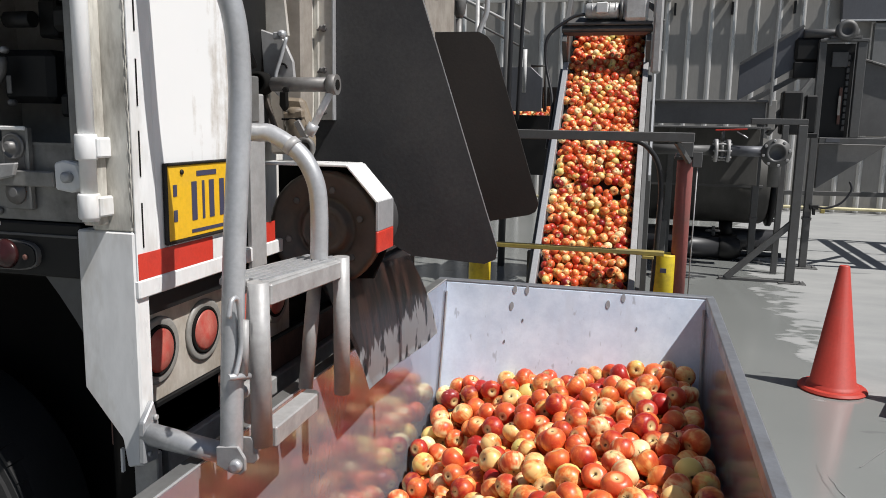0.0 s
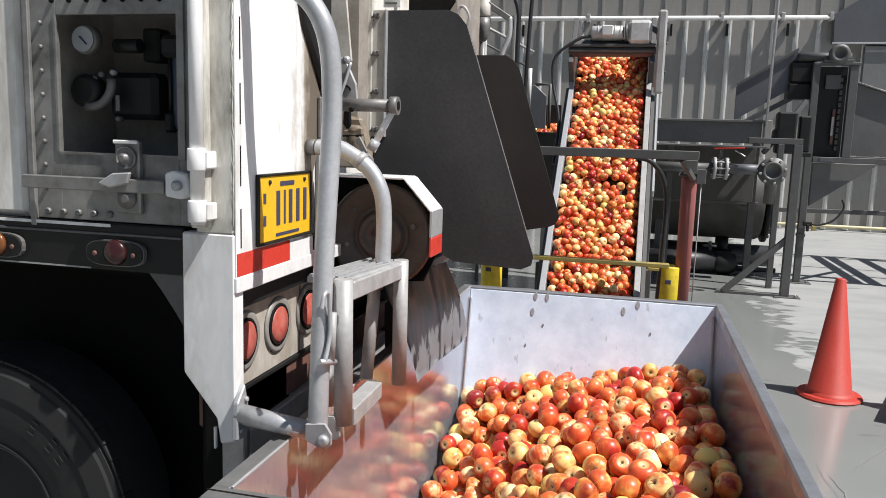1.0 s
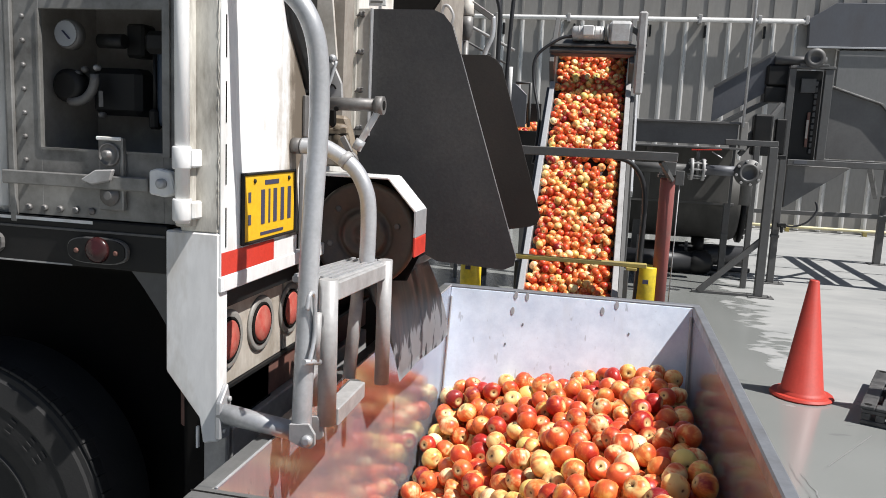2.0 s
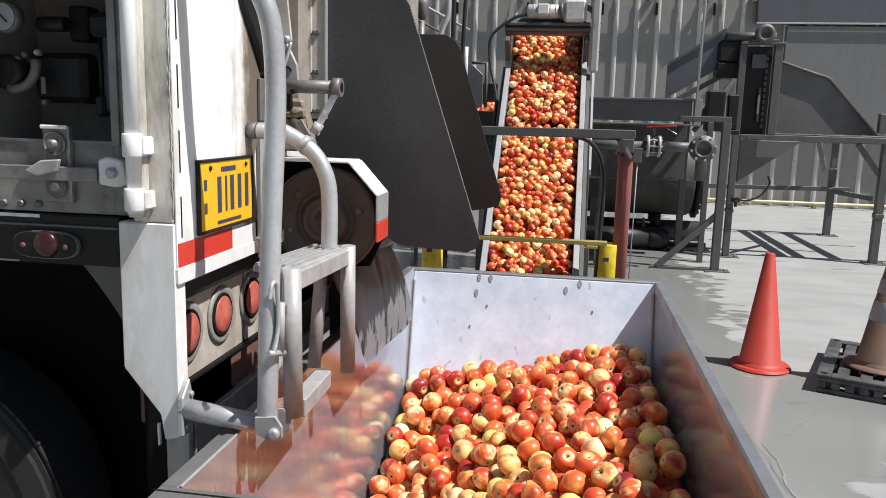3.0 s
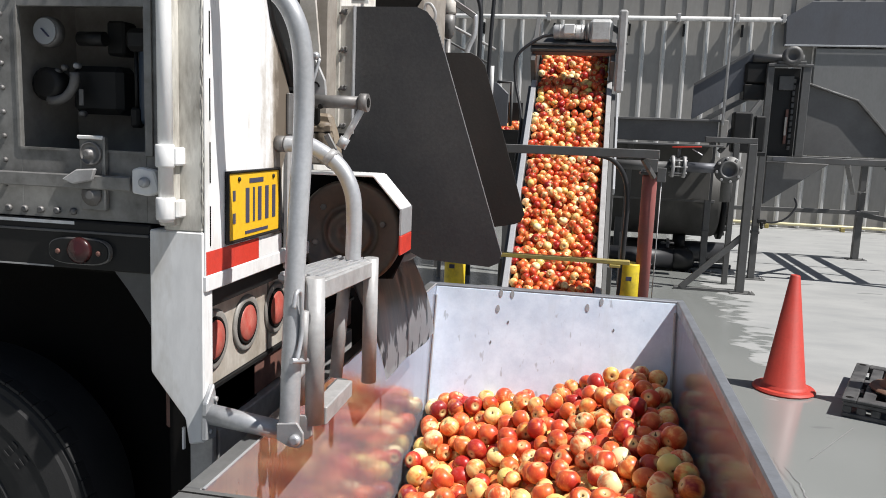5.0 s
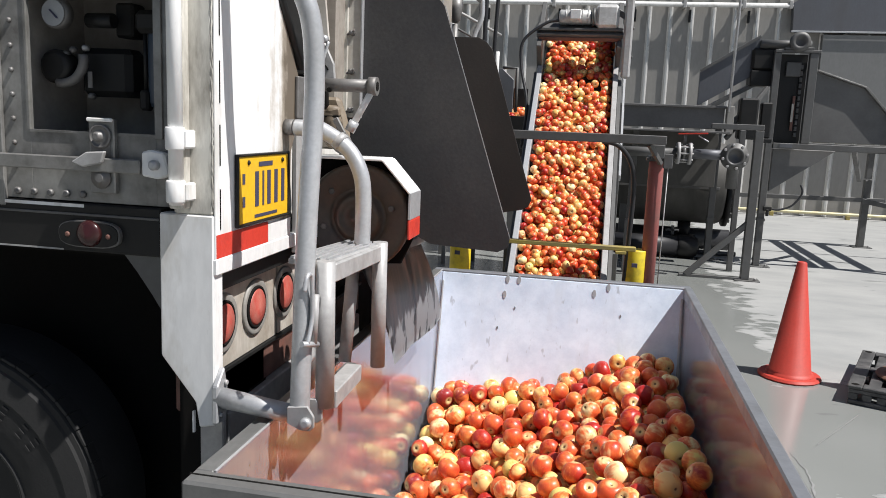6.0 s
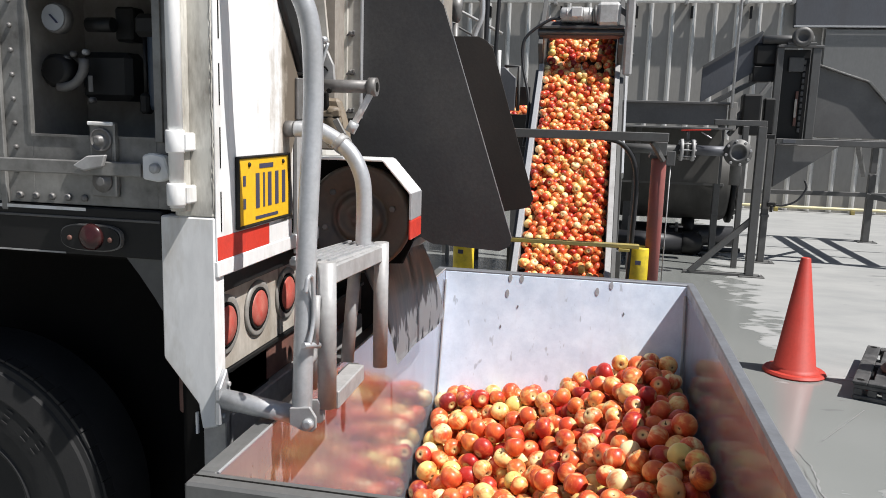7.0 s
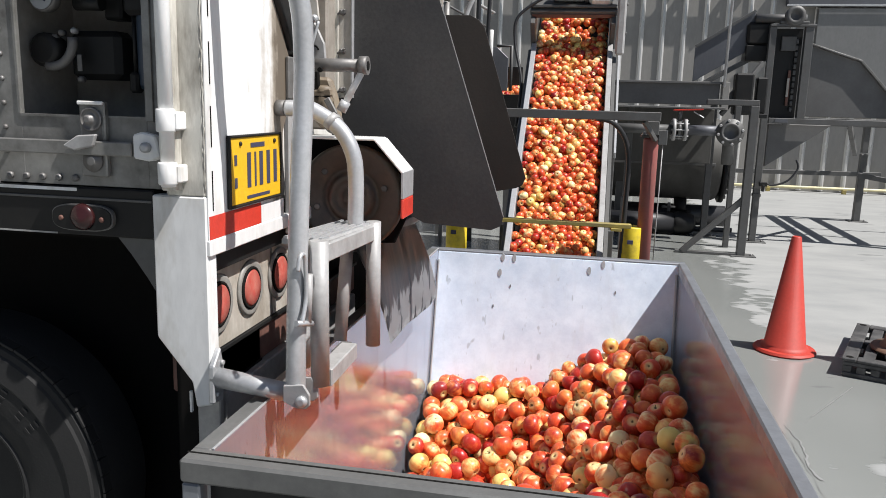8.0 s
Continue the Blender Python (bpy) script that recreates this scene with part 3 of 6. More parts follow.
def hopper():
    h = thing("apple_hopper", (-0.15, 2.5, 0), "open stainless steel receiving hopper half full of apples", "hopper")
    t = 0.006
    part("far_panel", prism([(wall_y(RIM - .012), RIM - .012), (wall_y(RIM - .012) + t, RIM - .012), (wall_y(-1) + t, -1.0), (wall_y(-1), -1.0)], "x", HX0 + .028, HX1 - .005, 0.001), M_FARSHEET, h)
    part("side_panel", slab(HX0 + .021, HX0 + .021 + t, HY0 + .048, HY1 - .032, -1.0, RIM - .002, 0.001), M_SHEET, h)
    part("side_panel", slab(HX1 - .004, HX1 - .004 + t, HY0 + .037, HY1 - .032, -1.0, RIM - .012, 0.001), M_SHEET, h)
    part("near_panel", slab(HX0 + .03, HX1 - .006, HY0 + .037, HY0 + .037 + t, -1.0, RIM - .012, 0.001), M_SHEET, h)
    part("floor_panel", slab(HX0, HX1, HY0, HY1, -1.04, -1.003, 0.001), M_SHEET, h)
    # rims: folded channel, a little uneven
    part("rim", slab(HX0 - .02, HX1 + .03, HY1 - .028, HY1 + .018, RIM - .045, RIM, 0.005), M_RIM, h)
    part("rim", slab(HX0 - .02, HX1 + .03, HY0 - .012, HY0 + .046, RIM - .05, RIM + .002, 0.006), M_NEARRIM, h, "darker grey near rim")
    part("rim_groove", slab(HX0 - .018, HX1 + .028, HY0 + .020, HY0 + .025, RIM + .0022, RIM + .0030, 0), M_DARK, h)
    part("rim", slab(HX1 - .007, HX1 + .032, HY0 + .048, HY1 - .03, RIM - .045, RIM + .001, 0.005), M_RIM, h)
    # darker steel here carries the shade on the truck-side ledge
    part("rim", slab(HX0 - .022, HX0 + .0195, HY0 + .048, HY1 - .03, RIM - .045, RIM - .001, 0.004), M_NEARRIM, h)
    part("rim_bead", slab(HX0 + .0215, HX0 + .0275, HY0 + .048, HY1 - .03, RIM - .0018, RIM + .0022, 0.001), M_GALV, h, "bright bare edge of the side panel")
    for x in (HX0 - .018, HX1 - .014):
        for y in (HY0 - .008, HY1 - .02):
            part("corner_post", slab(x, x + .04, y, y + .036, 0.0, RIM - .052, 0.004), M_RIM, h)
    # black sheet added over the near panel to darken it below the rim
    part("added_dark_sheet", slab(HX0 + .026, HX1 - .016, HY0 + .0302, HY0 + .034, 0.01, RIM - .052, 0), M_BLACK, h, "black sheet added to darken the hopper's near face")
    part("lower_rail", slab(HX0 + .03, HX1 - .02, HY0 - .006, HY0 + .03, 0.25, 0.30, 0.004), M_RIM, h)
    # seam flange in the far corner, bright weld strip
    part("seam_strip", bar((HX0 + .034, wall_y(RIM - .05) - .006, RIM - .05), (HX0 + .034, wall_y(-.6) - .006, -.6), .008, .008), M_GALV, h)
    part("seam_strip", bar((HX1 - .012, wall_y(RIM - .05) - .007, RIM - .05), (HX1 - .012, wall_y(-.6) - .007, -.6), .012, .010), M_GALV, h)
    # weep slots punched in the far panel
    for x, z in ((-0.407, 0.733), (-0.341, 0.806), (-0.352, 0.673), (0.023, 0.770), (0.088, 0.803), (-0.397, 0.807), (-0.43, 0.573), (0.152, 0.676)):
        s = 0.0125 if z > 0.68 else 0.005
        oval = [(x + s * .75 * math.cos(a), z + s * 1.5 * math.sin(a)) for a in (2 * math.pi * k / 12 for k in range(12))]
        plug = prism(oval, "y", 0, 1, 0)
        for v in plug.verts:
            v.co.y = wall_y(v.co.z) + (.002 if v.co.y > .5 else -.003)
        part("slot", plug, M_GALV if z > .68 else M_RIM, h, "small grey slot plug in the panel")


hopper()


# ---- apples ----
def apple_mesh(name, wide, tall, lean, stem):
    bm, seg = bmesh.new(), 14
    prof = []
    for k in range(11):
        a = math.pi * k / 10
        r = math.sin(a) * (1 + 0.10 * math.cos(a)) ** 1.0
        z = math.cos(a)
        if k in (0, 10):
            r, z = 0.0, (0.66 if k == 0 else -0.74)
        elif k in (1, 9):
            r, z = (0.30, 0.86) if k == 1 else (0.22, -0.90)
        prof.append((r, z))
    prof.insert(1, (0.10, 0.70))
    prof.insert(-1, (0.08, -0.78))
    top, bot, rings = bm.verts.new((0, 0, prof[0][1] * tall)), bm.verts.new((0, 0, prof[-1][1] * tall)), []
    for r, z in prof[1:-1]:
        rings.append([])
        for k in range(seg):
            a = 2 * math.pi * k / seg
            lobe = 1 + (0.035 * math.cos(5 * a) * max(0, -z)) + 0.02 * math.cos(2 * a + lean)
            rings[-1].append(bm.verts.new((wide * r * lobe * math.cos(a) + lean * 0.002 * z, wide * r * lobe * math.sin(a), tall * z)))
    for k in range(seg):
        j = (k + 1) % seg
        bm.faces.new((top, rings[0][k], rings[0][j]))
        bm.faces.new((bot, rings[-1][j], rings[-1][k]))
        for a, b in zip(rings, rings[1:]):
            bm.faces.new((a[k], b[k], b[j], a[j]))
    bmesh.ops.recalc_face_normals(bm, faces=bm.faces[:])
    for f in bm.faces:
        f.smooth = True
    if stem:
        s = tube([(0, 0, tall * 0.64), (0.001, 0, tall * 0.9), (0.004, 0.001, tall * 1.1)], 0.0014, 5)
        n = len(bm.faces)
        bm = joined(bm, s)
        bm.faces.ensure_lookup_table()
        for f in bm.faces[n:]:
            f.material_index = 1
    me = bpy.data.meshes.new(name)
    bm.to_mesh(me)
    bm.free()
    me.materials.append(M_APPLE)
    me.materials.append(M_STEM)
    core = me.attributes.new("core", "FLOAT_VECTOR", "POINT")
    core.data.foreach_set("vector", np.array([v.co for v in me.vertices]).ravel())
    return me


def apple_mass(name, placed):
    """Many apples as one mesh; placed: (which mesh, pose) pairs."""
    verts, faces, mats, cores, n = [], [], [], [], 0
    for k, m in placed:
        me = APPLES[k]
        co = np.array([v.co for v in me.vertices])
        mm = np.array(m)
        verts.append(co @ mm[:3, :3].T + mm[:3, 3])
        cores.append(co)
        for f in me.polygons:
            faces.append([v + n for v in f.vertices])
            mats.append(f.material_index)
        n += len(co)
    me = bpy.data.meshes.new(name)
    me.from_pydata(np.concatenate(verts).tolist(), [], faces)
    me.polygons.foreach_set("material_index", mats)
    me.polygons.foreach_set("use_smooth", [True] * len(faces))
    core = me.attributes.new("core", "FLOAT_VECTOR", "POINT")
    core.data.foreach_set("vector", np.concatenate(cores).ravel())
    me.materials.append(M_APPLE)
    me.materials.append(M_STEM)
    return me


APPLES = [apple_mesh("apple", w, h, l, s) for w, h, l, s in (
    (0.0440, 0.0400, 0.3, True), (0.0465, 0.0415, 1.2, False), (0.0420, 0.0405, 2.0, True), (0.0485, 0.0440, 0.8, False), (0.0395, 0.0370, 1.6, True), (0.0450, 0.0435, 2.6, False))]
RADIUS = [0.0425, 0.045, 0.0415, 0.047, 0.0385, 0.0445]
MOVING = []

# how far the pile has sunk, by seconds
SINK = [(0.0, 0.0), (1.5, 0.02), (3.0, 0.19), (3.5, 0.27), (4.5, 0.41), (6.0, 0.54), (7.0, 0.70), (8.0, 1.0)]


def lerp(table, v):
    return float(np.interp(v, [a for a, b in table], [b for a, b in table]))


def pile(x, y, s):
    """Height of the heap: level at first, then drawn down towards the truck side, high along the far rim corner and the near end."""
    a0 = lerp([(-.73, .36), (-.3, .425), (0, .45), (.15, .50), (.42, .51)], x) - 0.30 * (3.65 - y) * np.clip((-0.1 - x) / 0.5, 0, 1)
    a8 = lerp([(-.73, .175), (-.4, .19), (-.15, .225), (.03, .335), (.14, .42), (.42, .46)], x) - 0.44 * max(3.42 - y, 0) * np.clip((0.4 - x) / 0.8, 0, 1)
    h = a0 + (a8 - a0) * s
    near = 0.55 - 0.045 * s - 0.62 * max(y - 1.85, 0) - 0.12 * np.clip((-0.3 - x) / 0.3, 0, 1)
    return max(h, near)


def hopper_apples():
    rng = np.random.RandomState(11)
    pts, d = [], 0.0825
    y, row = HY0 + 0.10, 0
    while y < HY1 - 0.06:
        x = HX0 + 0.075 + (row % 2) * d / 2
        while x < HX1 - 0.065:
            pts.append((x + rng.uniform(-.034, .034), y + rng.uniform(-.034, .034)))
            x += d
        y += d * 0.866
        row += 1
    P = np.array([(x, y, pile(x, y, 0) + rng.uniform(-.03, .03)) for x, y in pts])
    kind = rng.choice(6, len(P), p=[.2, .2, .2, .13, .12, .15])
    rad = np.array(RADIUS)[kind]
    for _ in range(90):
        D = P[:, None] - P[None]
        L = np.sqrt((D ** 2).sum(2)) + np.eye(len(P))
        over = np.clip((rad[:, None] + rad[None]) * 0.97 - L, 0, None) * (1 - np.eye(len(P)))
        P += 0.4 * (D / L[..., None] * over[..., None]).sum(1)
        P[:, 0] = np.clip(P[:, 0], HX0 + .034 + rad, HX1 - .026 - rad)
        P[:, 1] = np.clip(P[:, 1], HY0 + .045 + rad, wall_y(P[:, 2]) - .012 - rad * 1.03)
    P[:, 2] = [np.clip(z, pile(x, y, 0) - .035, pile(x, y, 0) + .03) for x, y, z in P]
    below, rest = [], {}
    for i, p in enumerate(P):
        x, y, z = p
        turn = Euler(rng.uniform(0, 6.28, 3)).to_matrix().to_4x4()
        spun = Euler(rng.uniform(0, 6.28, 3)).to_matrix().to_4x4()
        low = min(pile(x, y, 0), pile(x, y, 1))
        qx, qy = float(np.clip(x + .04, HX0 + .07, HX1 - .07)), float(np.clip(y + .02, HY0 + .09, wall_y(low - .1) - .07))
        cell = (int((qx - HX0) / .15), int((qy - HY0) / .2))
        rest.setdefault(cell, []).append((int(kind[i - 3]), qx, qy, pile(qx, qy, 0) - 0.066, spun))
        below.append((int(kind[i - 7]), Matrix.Translation((qx, qy, low - 0.075)) @ turn))
        if (pile(x, y, 0) < 0.2 and y < 2.4) or y < 1.60:
            below.append((int(kind[i]), Matrix.Translation((x, y, min(z, low))) @ turn))
            continue
        o = new("apple", APPLES[kind[i]])
        tagged(o, "red and yellow blushed apple lying in the hopper", "apple", "apples in the hopper")
        up = z - pile(x, y, 0)
        away = np.clip((0.38 - x) / 0.8, 0, 1) * np.clip((y - 1.9) / 0.6, 0, 1)
        roll = rng.uniform(-1, 1) * 0.9 * away
        rows = []
        for t, s in SINK:
            xx, yy = x - 0.06 * s * away * np.clip((x + .68) / .3, 0, 1), y - 0.04 * s * away
            zz = pile(xx, yy, s) + up
            yy = min(yy, wall_y(zz) - .012 - rad[i] * 1.03)
            m = Matrix.Translation((xx, yy, zz)) @ Matrix.Rotation(roll * s, 4, "X") @ turn
            rows.append((t, m))
        o.matrix_world = rows[0][1]
        MOVING.append((o, rows))
    tagged(new("apples_below", apple_mass("apples_below", below)), "red and yellow apples packed below the top layer", "apples", kind="stuff")
    for cell, lot in sorted(rest.items()):
        cx, cy = np.mean([q[1] for q in lot]), np.mean([q[2] for q in lot])
        placed = [(k, Matrix.Translation((a - cx, b - cy, c)) @ m) for k, a, b, c, m in lot]
        o = tagged(new("apples_sinking", apple_mass("apples_sinking", placed)), "red and yellow apples packed under the sinking surface", "apples", kind="stuff")
        MOVING.append((o, [(t, pose(cx, min(cy, wall_y(pile(cx, cy, s) - .1) - .09), pile(cx, cy, s) - pile(cx, cy, 0))) for t, s in SINK]))


hopper_apples()

# ---- elevator ----
EX0, EX1, EY, EZ, SLOPE = -0.62, 0.12, 5.75, 0.49, math.atan(0.976)
ALONG = Vector((0, math.cos(SLOPE), math.sin(SLOPE)))
OUT = Vector((0, -math.sin(SLOPE), math.cos(SLOPE)))
HEAD = 2.78
SPEED = 0.215


def on_belt(x, s, up):
    """A place on the elevator: across, metres along the slope from the datum, metres out from the side rails' top."""
    return Vector((x, EY, EZ)) + ALONG * s + OUT * up


def slope_box(x0, x1, s0, s1, u0, u1, bev=0.003):
    bm = slab(x0, x1, s0, s1, u0, u1, bev)
    m = Matrix((Vector((1, 0, 0)), ALONG, OUT)).transposed().to_4x4()
    bmesh.ops.transform(bm, matrix=Matrix.Translation((0, EY, EZ)) @ m, verts=bm.verts)
    return bm


def elevator():
    e = thing("apple_elevator", (-0.25, 6.5, 0), "inclined grey steel elevator belt carrying apples up", "conveyor")
    part("side_rail", slope_box(EX0, EX0 + .045, -1.2, 2.33, -.16, 0, 0.004), M_GALV, e, "pale worn side rail")
    part("side_rail", slope_box(EX1 - .045, EX1, -1.2, 2.33, -.16, 0, 0.004), M_STEEL, e, "pale worn side rail")
    part("outer_channel", slope_box(EX0 - .03, EX0 - .002, -1.2, 2.3, -.30, -.05, 0.004), M_FRAME, e)
    part("outer_channel", slope_box(EX1 + .002, EX1 + .035, -1.2, 2.3, -.30, -.03, 0.004), M_FRAME, e)
    part("belt", slope_box(EX0 + .046, EX1 - .046, -1.2, HEAD + .12, -.135, -.12, 0.002), M_BELT, e)
    for k in range(14):
        s = -1.1 + k * 0.28
        part("cleat", slope_box(EX0 + .05, EX1 - .05, s, s + .012, -.119, -.085, 0.002), M_BELT, e)
    # head frame and hood
    for x0, x1 in ((EX0 - .012, EX0 + .03), (EX1 - .03, EX1 + .012)):
        part("head_plate", slope_box(x0, x1, 2.34, HEAD + .22, -.32, .22, 0.004), M_FRAME, e)
    top = on_belt(0, HEAD - .30, .26)
    part("hood_bar", slope_box(EX0 - .02, EX1 + .02, HEAD - .34, HEAD - .18, .225, .275, 0.006), M_FRAME, e)
    part("hood_lip", slope_box(EX0 + .0, EX1 - .0, HEAD - .35, HEAD - .341, .205, .245, 0.003), M_MAROON, e, "rust-red lip of the hood")
    part("head_roller", tube([on_belt(EX0 + .04, HEAD + .08, -.18), on_belt(EX1 - .04, HEAD + .08, -.18)], 0.07, 18), M_STEEL, e)
    # drive on top
    mx = -0.285
    c = top + Vector((0, 0.02, 0.14))
    part("motor", joined(tube([(mx - .16, c.y, c.z), (mx - .145, c.y, c.z), (mx + .12, c.y, c.z), (mx + .135, c.y, c.z)], [0.05, 0.066, 0.066, 0.05], 18)), M_MOTOR, e, "pale grey electric motor")
    part("motor_box", slab(mx - .06, mx + .04, c.y - .10, c.y - .04, c.z - .03, c.z + .06, 0.008), M_WHITEPIPE, e, "white motor terminal box")
    for k in range(5):
        part("motor_fin", tube([(mx - .10 + k * .05, c.y, c.z), (mx - .094 + k * .05, c.y, c.z)], 0.071, 18), M_MOTOR, e)
    part("motor_flange", tube([(mx + .14, c.y, c.z), (mx + .165, c.y, c.z)], 0.085, 18), M_FRAME, e)
    part("gearbox", slab(mx + .17, mx + .38, c.y - .08, c.y + .08, c.z - .10, c.z + .11, 0.03), M_MOTOR, e, "pale gearbox housing")
    part("shaft_arm", bar((mx + .36, c.y, c.z + .06), (mx + .47, c.y - .02, c.z - .02), .03, .05), M_FRAME, e)
    part("chain_guard", joined(slab(EX1 + .02, EX1 + .10, c.y - .10, c.y - .04, c.z - .54, c.z + .19, 0.02)), M_STEEL, e, "grey chain guard plate")
    for z in (-.35, -.1, .08):
        part("guard_bolt", bolt((EX1 + .10, c.y - .07, c.z + z), 0.014, "x", .012), M_FRAME, e)
    part("motor_foot", slab(EX0 - .01, EX1 + .01, c.y - .06, c.y + .09, c.z - .125, c.z - .101, 0.004), M_FRAME, e)
    # cable from the motor down the left side
    path = smooth_path([(mx - .15, c.y - .03, c.z - .03), (mx - .27, c.y - .05, c.z - .06), (EX0 - .13, c.y - .08, c.z - .22), (EX0 - .14, c.y - .1, c.z - .45), (EX0 - .06, c.y - .2, c.z - .8), (EX0 - .08, c.y - .3, c.z - 1.2)])
    part("cable", tube(path, 0.014, 8), M_HOSE, e, "black motor cable")
    # legs, and a shelf of boards on the right
    for x in (EX0 - .05, EX1 + .05):
        for s in (0.35, 2.0):
            p = on_belt(x, s, -.2)
            part("leg", slab(p.x - .03, p.x + .03, p.y - .03, p.y + .03, 0, p.z, 0.004), M_FRAME, e)
    p = on_belt(EX1 + .06, 1.75, -.12)
    part("side_flat", bar(on_belt(EX1 + .06, 1.05, -.1), on_belt(EX1 + .06, 2.3, -.1), .02, .07), M_GALV, e, "bright bare flat bar")
    # receiving chute behind the head
    hx0, hx1 = EX0 - .02, EX1 + .02
    part("chute", joined(slab(hx0, hx0 + .01, 7.86, 8.45, 1.2, 2.18, 0.002), slab(hx1 - .01, hx1, 7.86, 8.45, 1.2, 2.18, 0.002), slab(hx0 + .01, hx1 - .01, 8.44, 8.45, 1.2, 2.18, 0.002), slab(hx0, hx1, 7.86, 8.45, 1.18, 1.2, 0.002)), M_MACHINE, e)


elevator()


def belt_apples():
    rng = np.random.RandomState(23)
    pts, d, row = [], 0.066, 0
    s = -2.1
    while s < HEAD + 0.25:
        x = EX0 + .078 + (row % 2) * d / 2
        while x < EX1 - .072:
            if rng.rand() > 0.03 and not (0.86 < s < 0.93 and -.25 < x < -.05):
                pts.append((x + rng.uniform(-.016, .016), s + rng.uniform(-.016, .016), -.080 + rng.uniform(-.008, .045)))
            under = (min(x + d / 2, EX1 - .08), s + d * .4)
            if not (0.80 < s < 0.98 and -.28 < x < -.02):
                pts.append((under[0] + rng.uniform(-.01, .01), under[1], -.108 + rng.uniform(-.006, .012)))
            x += d
        s += d * 0.80
        row += 1
    rows_of = {}
    for x, s0, up in pts:
        rows_of.setdefault(int((s0 + 2.2) / 0.1232), []).append((x, s0, up))
    for key, group in sorted(rows_of.items()):
        mid = -2.2 + (key + .5) * 0.1232
        here = on_belt(0, mid, 0)
        placed = [(int(rng.choice(6, p=[.2, .2, .2, .13, .12, .15])), Matrix.Translation(on_belt(x, s0, up) - here) @ Euler(rng.uniform(0, 6.28, 3)).to_matrix().to_4x4() @ Matrix.Scale(0.80, 4)) for x, s0, up in group]
        o = tagged(new("apple_row", apple_mass("apple_row", placed)), "row of red and yellow apples riding the elevator belt", "apples", "rows of apples on the elevator belt", "stuff")
        rows = []
        for t in (0, .15, 1, 2, 3, 4, 5, 6, 7, 7.85, 8):
            s = mid + SPEED * t
            p = on_belt(0, min(s, HEAD + .16), 0)
            over = s - (HEAD + .16)
            if over > 0:
                p += Vector((0, min(over * 1.1, .24), -min(over * 2.6, .80)))
            rows.append((t, Matrix.Translation(p)))
        o.matrix_world = rows[0][1]
        MOVING.append((o, rows))


belt_apples()


# ---- truck ----
XR = -0.871  # plane of the tail
YS = 1.66    # plane of the side


def truck():
    t = thing("bulk_truck", (-2.2, 2.9, 0), "white bulk fruit truck backed up to the hopper", "truck")
    # body behind the tail frame
    part("body", joined(slab(-6.5, -1.0, 1.95, 4.05, 1.21, 3.6, 0.02), slab(-6.5, -1.475, YS + .005, 1.948, 1.32, 3.6, 0.02)), M_GRIMY, t, "grimy white truck body")
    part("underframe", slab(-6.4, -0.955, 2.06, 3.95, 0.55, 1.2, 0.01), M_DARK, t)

    # side locker with a window-like opening; plate made of four strips round it
    yl0, yl1 = YS, YS + .012
    lx0, lx1, lz0, lz1 = -1.47, -0.99, 1.325, 2.30
    ox0, ox1, oz0, oz1 = -1.366, -1.030, 1.495, 1.828
    for bm in (slab(lx0, ox0, yl0, yl1, lz0, lz1, 0.001), slab(ox1, lx1, yl0, yl1, lz0, lz1, 0.001),
                                slab(ox0, ox1, yl0, yl1, lz0, oz0, 0.001), slab(ox0, ox1, yl0, yl1, oz1, lz1, 0.001)):
        part("locker_panel", bm, M_ALU, t, "riveted dull aluminium locker panel")
    for bm in (slab(ox0 - .05, ox1 + .03, YS + .27, YS + .28, oz0 - .05, oz1 + .05, 0), slab(ox0 - .05, ox0 - .04, YS + .014, YS + .27, oz0 - .05, oz1 + .05, 0),
                                 slab(ox1 + .02, ox1 + .03, YS + .014, YS + .27, oz0 - .05, oz1 + .05, 0), slab(ox0 - .04, ox1 + .02, YS + .014, YS + .27, oz1 + .04, oz1 + .05, 0),
                                 slab(ox0 - .04, ox1 + .02, YS + .014, YS + .27, oz0 - .05, oz0 - .04, 0)):
        part("locker_lining", bm, M_LINING, t)
    part("opening_lip", joined(slab(ox0 - .006, ox0, YS - .004, YS - .0005, oz0, oz1, 0), slab(ox1, ox1 + .02, YS - .006, YS - .0005, oz0 - .01, oz1 + .4, 0.001),
                               slab(ox0, ox1, YS - .004, YS - .0005, oz0 - .006, oz0, 0)), M_ALU, t)
    part("seam_cover", slab(lx0 + .015, lx0 + .032, YS - .012, YS - .0005, lz0 - .02, lz1, 0.002), M_ALU, t)
    # rivets: rows along the locker's edges, in pairs down its left
    for x, n in ((-1.452, 13), (-1.412, 9)):
        for k in range(n):
            z = 1.345 + k * (0.0385 if n == 13 else 0.058)
            part("rivet", lathe([(0.007, 0), (0.006, 0.004), (0.003, 0.007)], 8, (x, YS - .0004, z), "y"), M_DULL, t)
    for k in range(8):
        part("rivet", lathe([(0.007, 0), (0.006, 0.004), (0.003, 0.007)], 8, (-1.375 + k * .05, YS - .0004, 1.862), "y"), M_DARK, t)
    for k in range(6):
        part("locker_bolt", lathe([(0.009, 0), (0.009, 0.006), (0.004, 0.010)], 8, (-1.452 + k * .045, YS - .0004, 1.343), "y"), M_DULL, t)
    # contents of the locker
    g = part("gauge", lathe([(0.037, 0), (0.037, 0.02), (0.033, 0.026)], 24, (-1.325, YS + .07, 1.775), "y"), M_DULL, t, "round pressure gauge with a pale dial")
    part("dial", lathe([(0.031, 0.0), (0.031, 0.002)], 24, (-1.325, YS + .0435, 1.775), "y"), M_GAUGE, g)
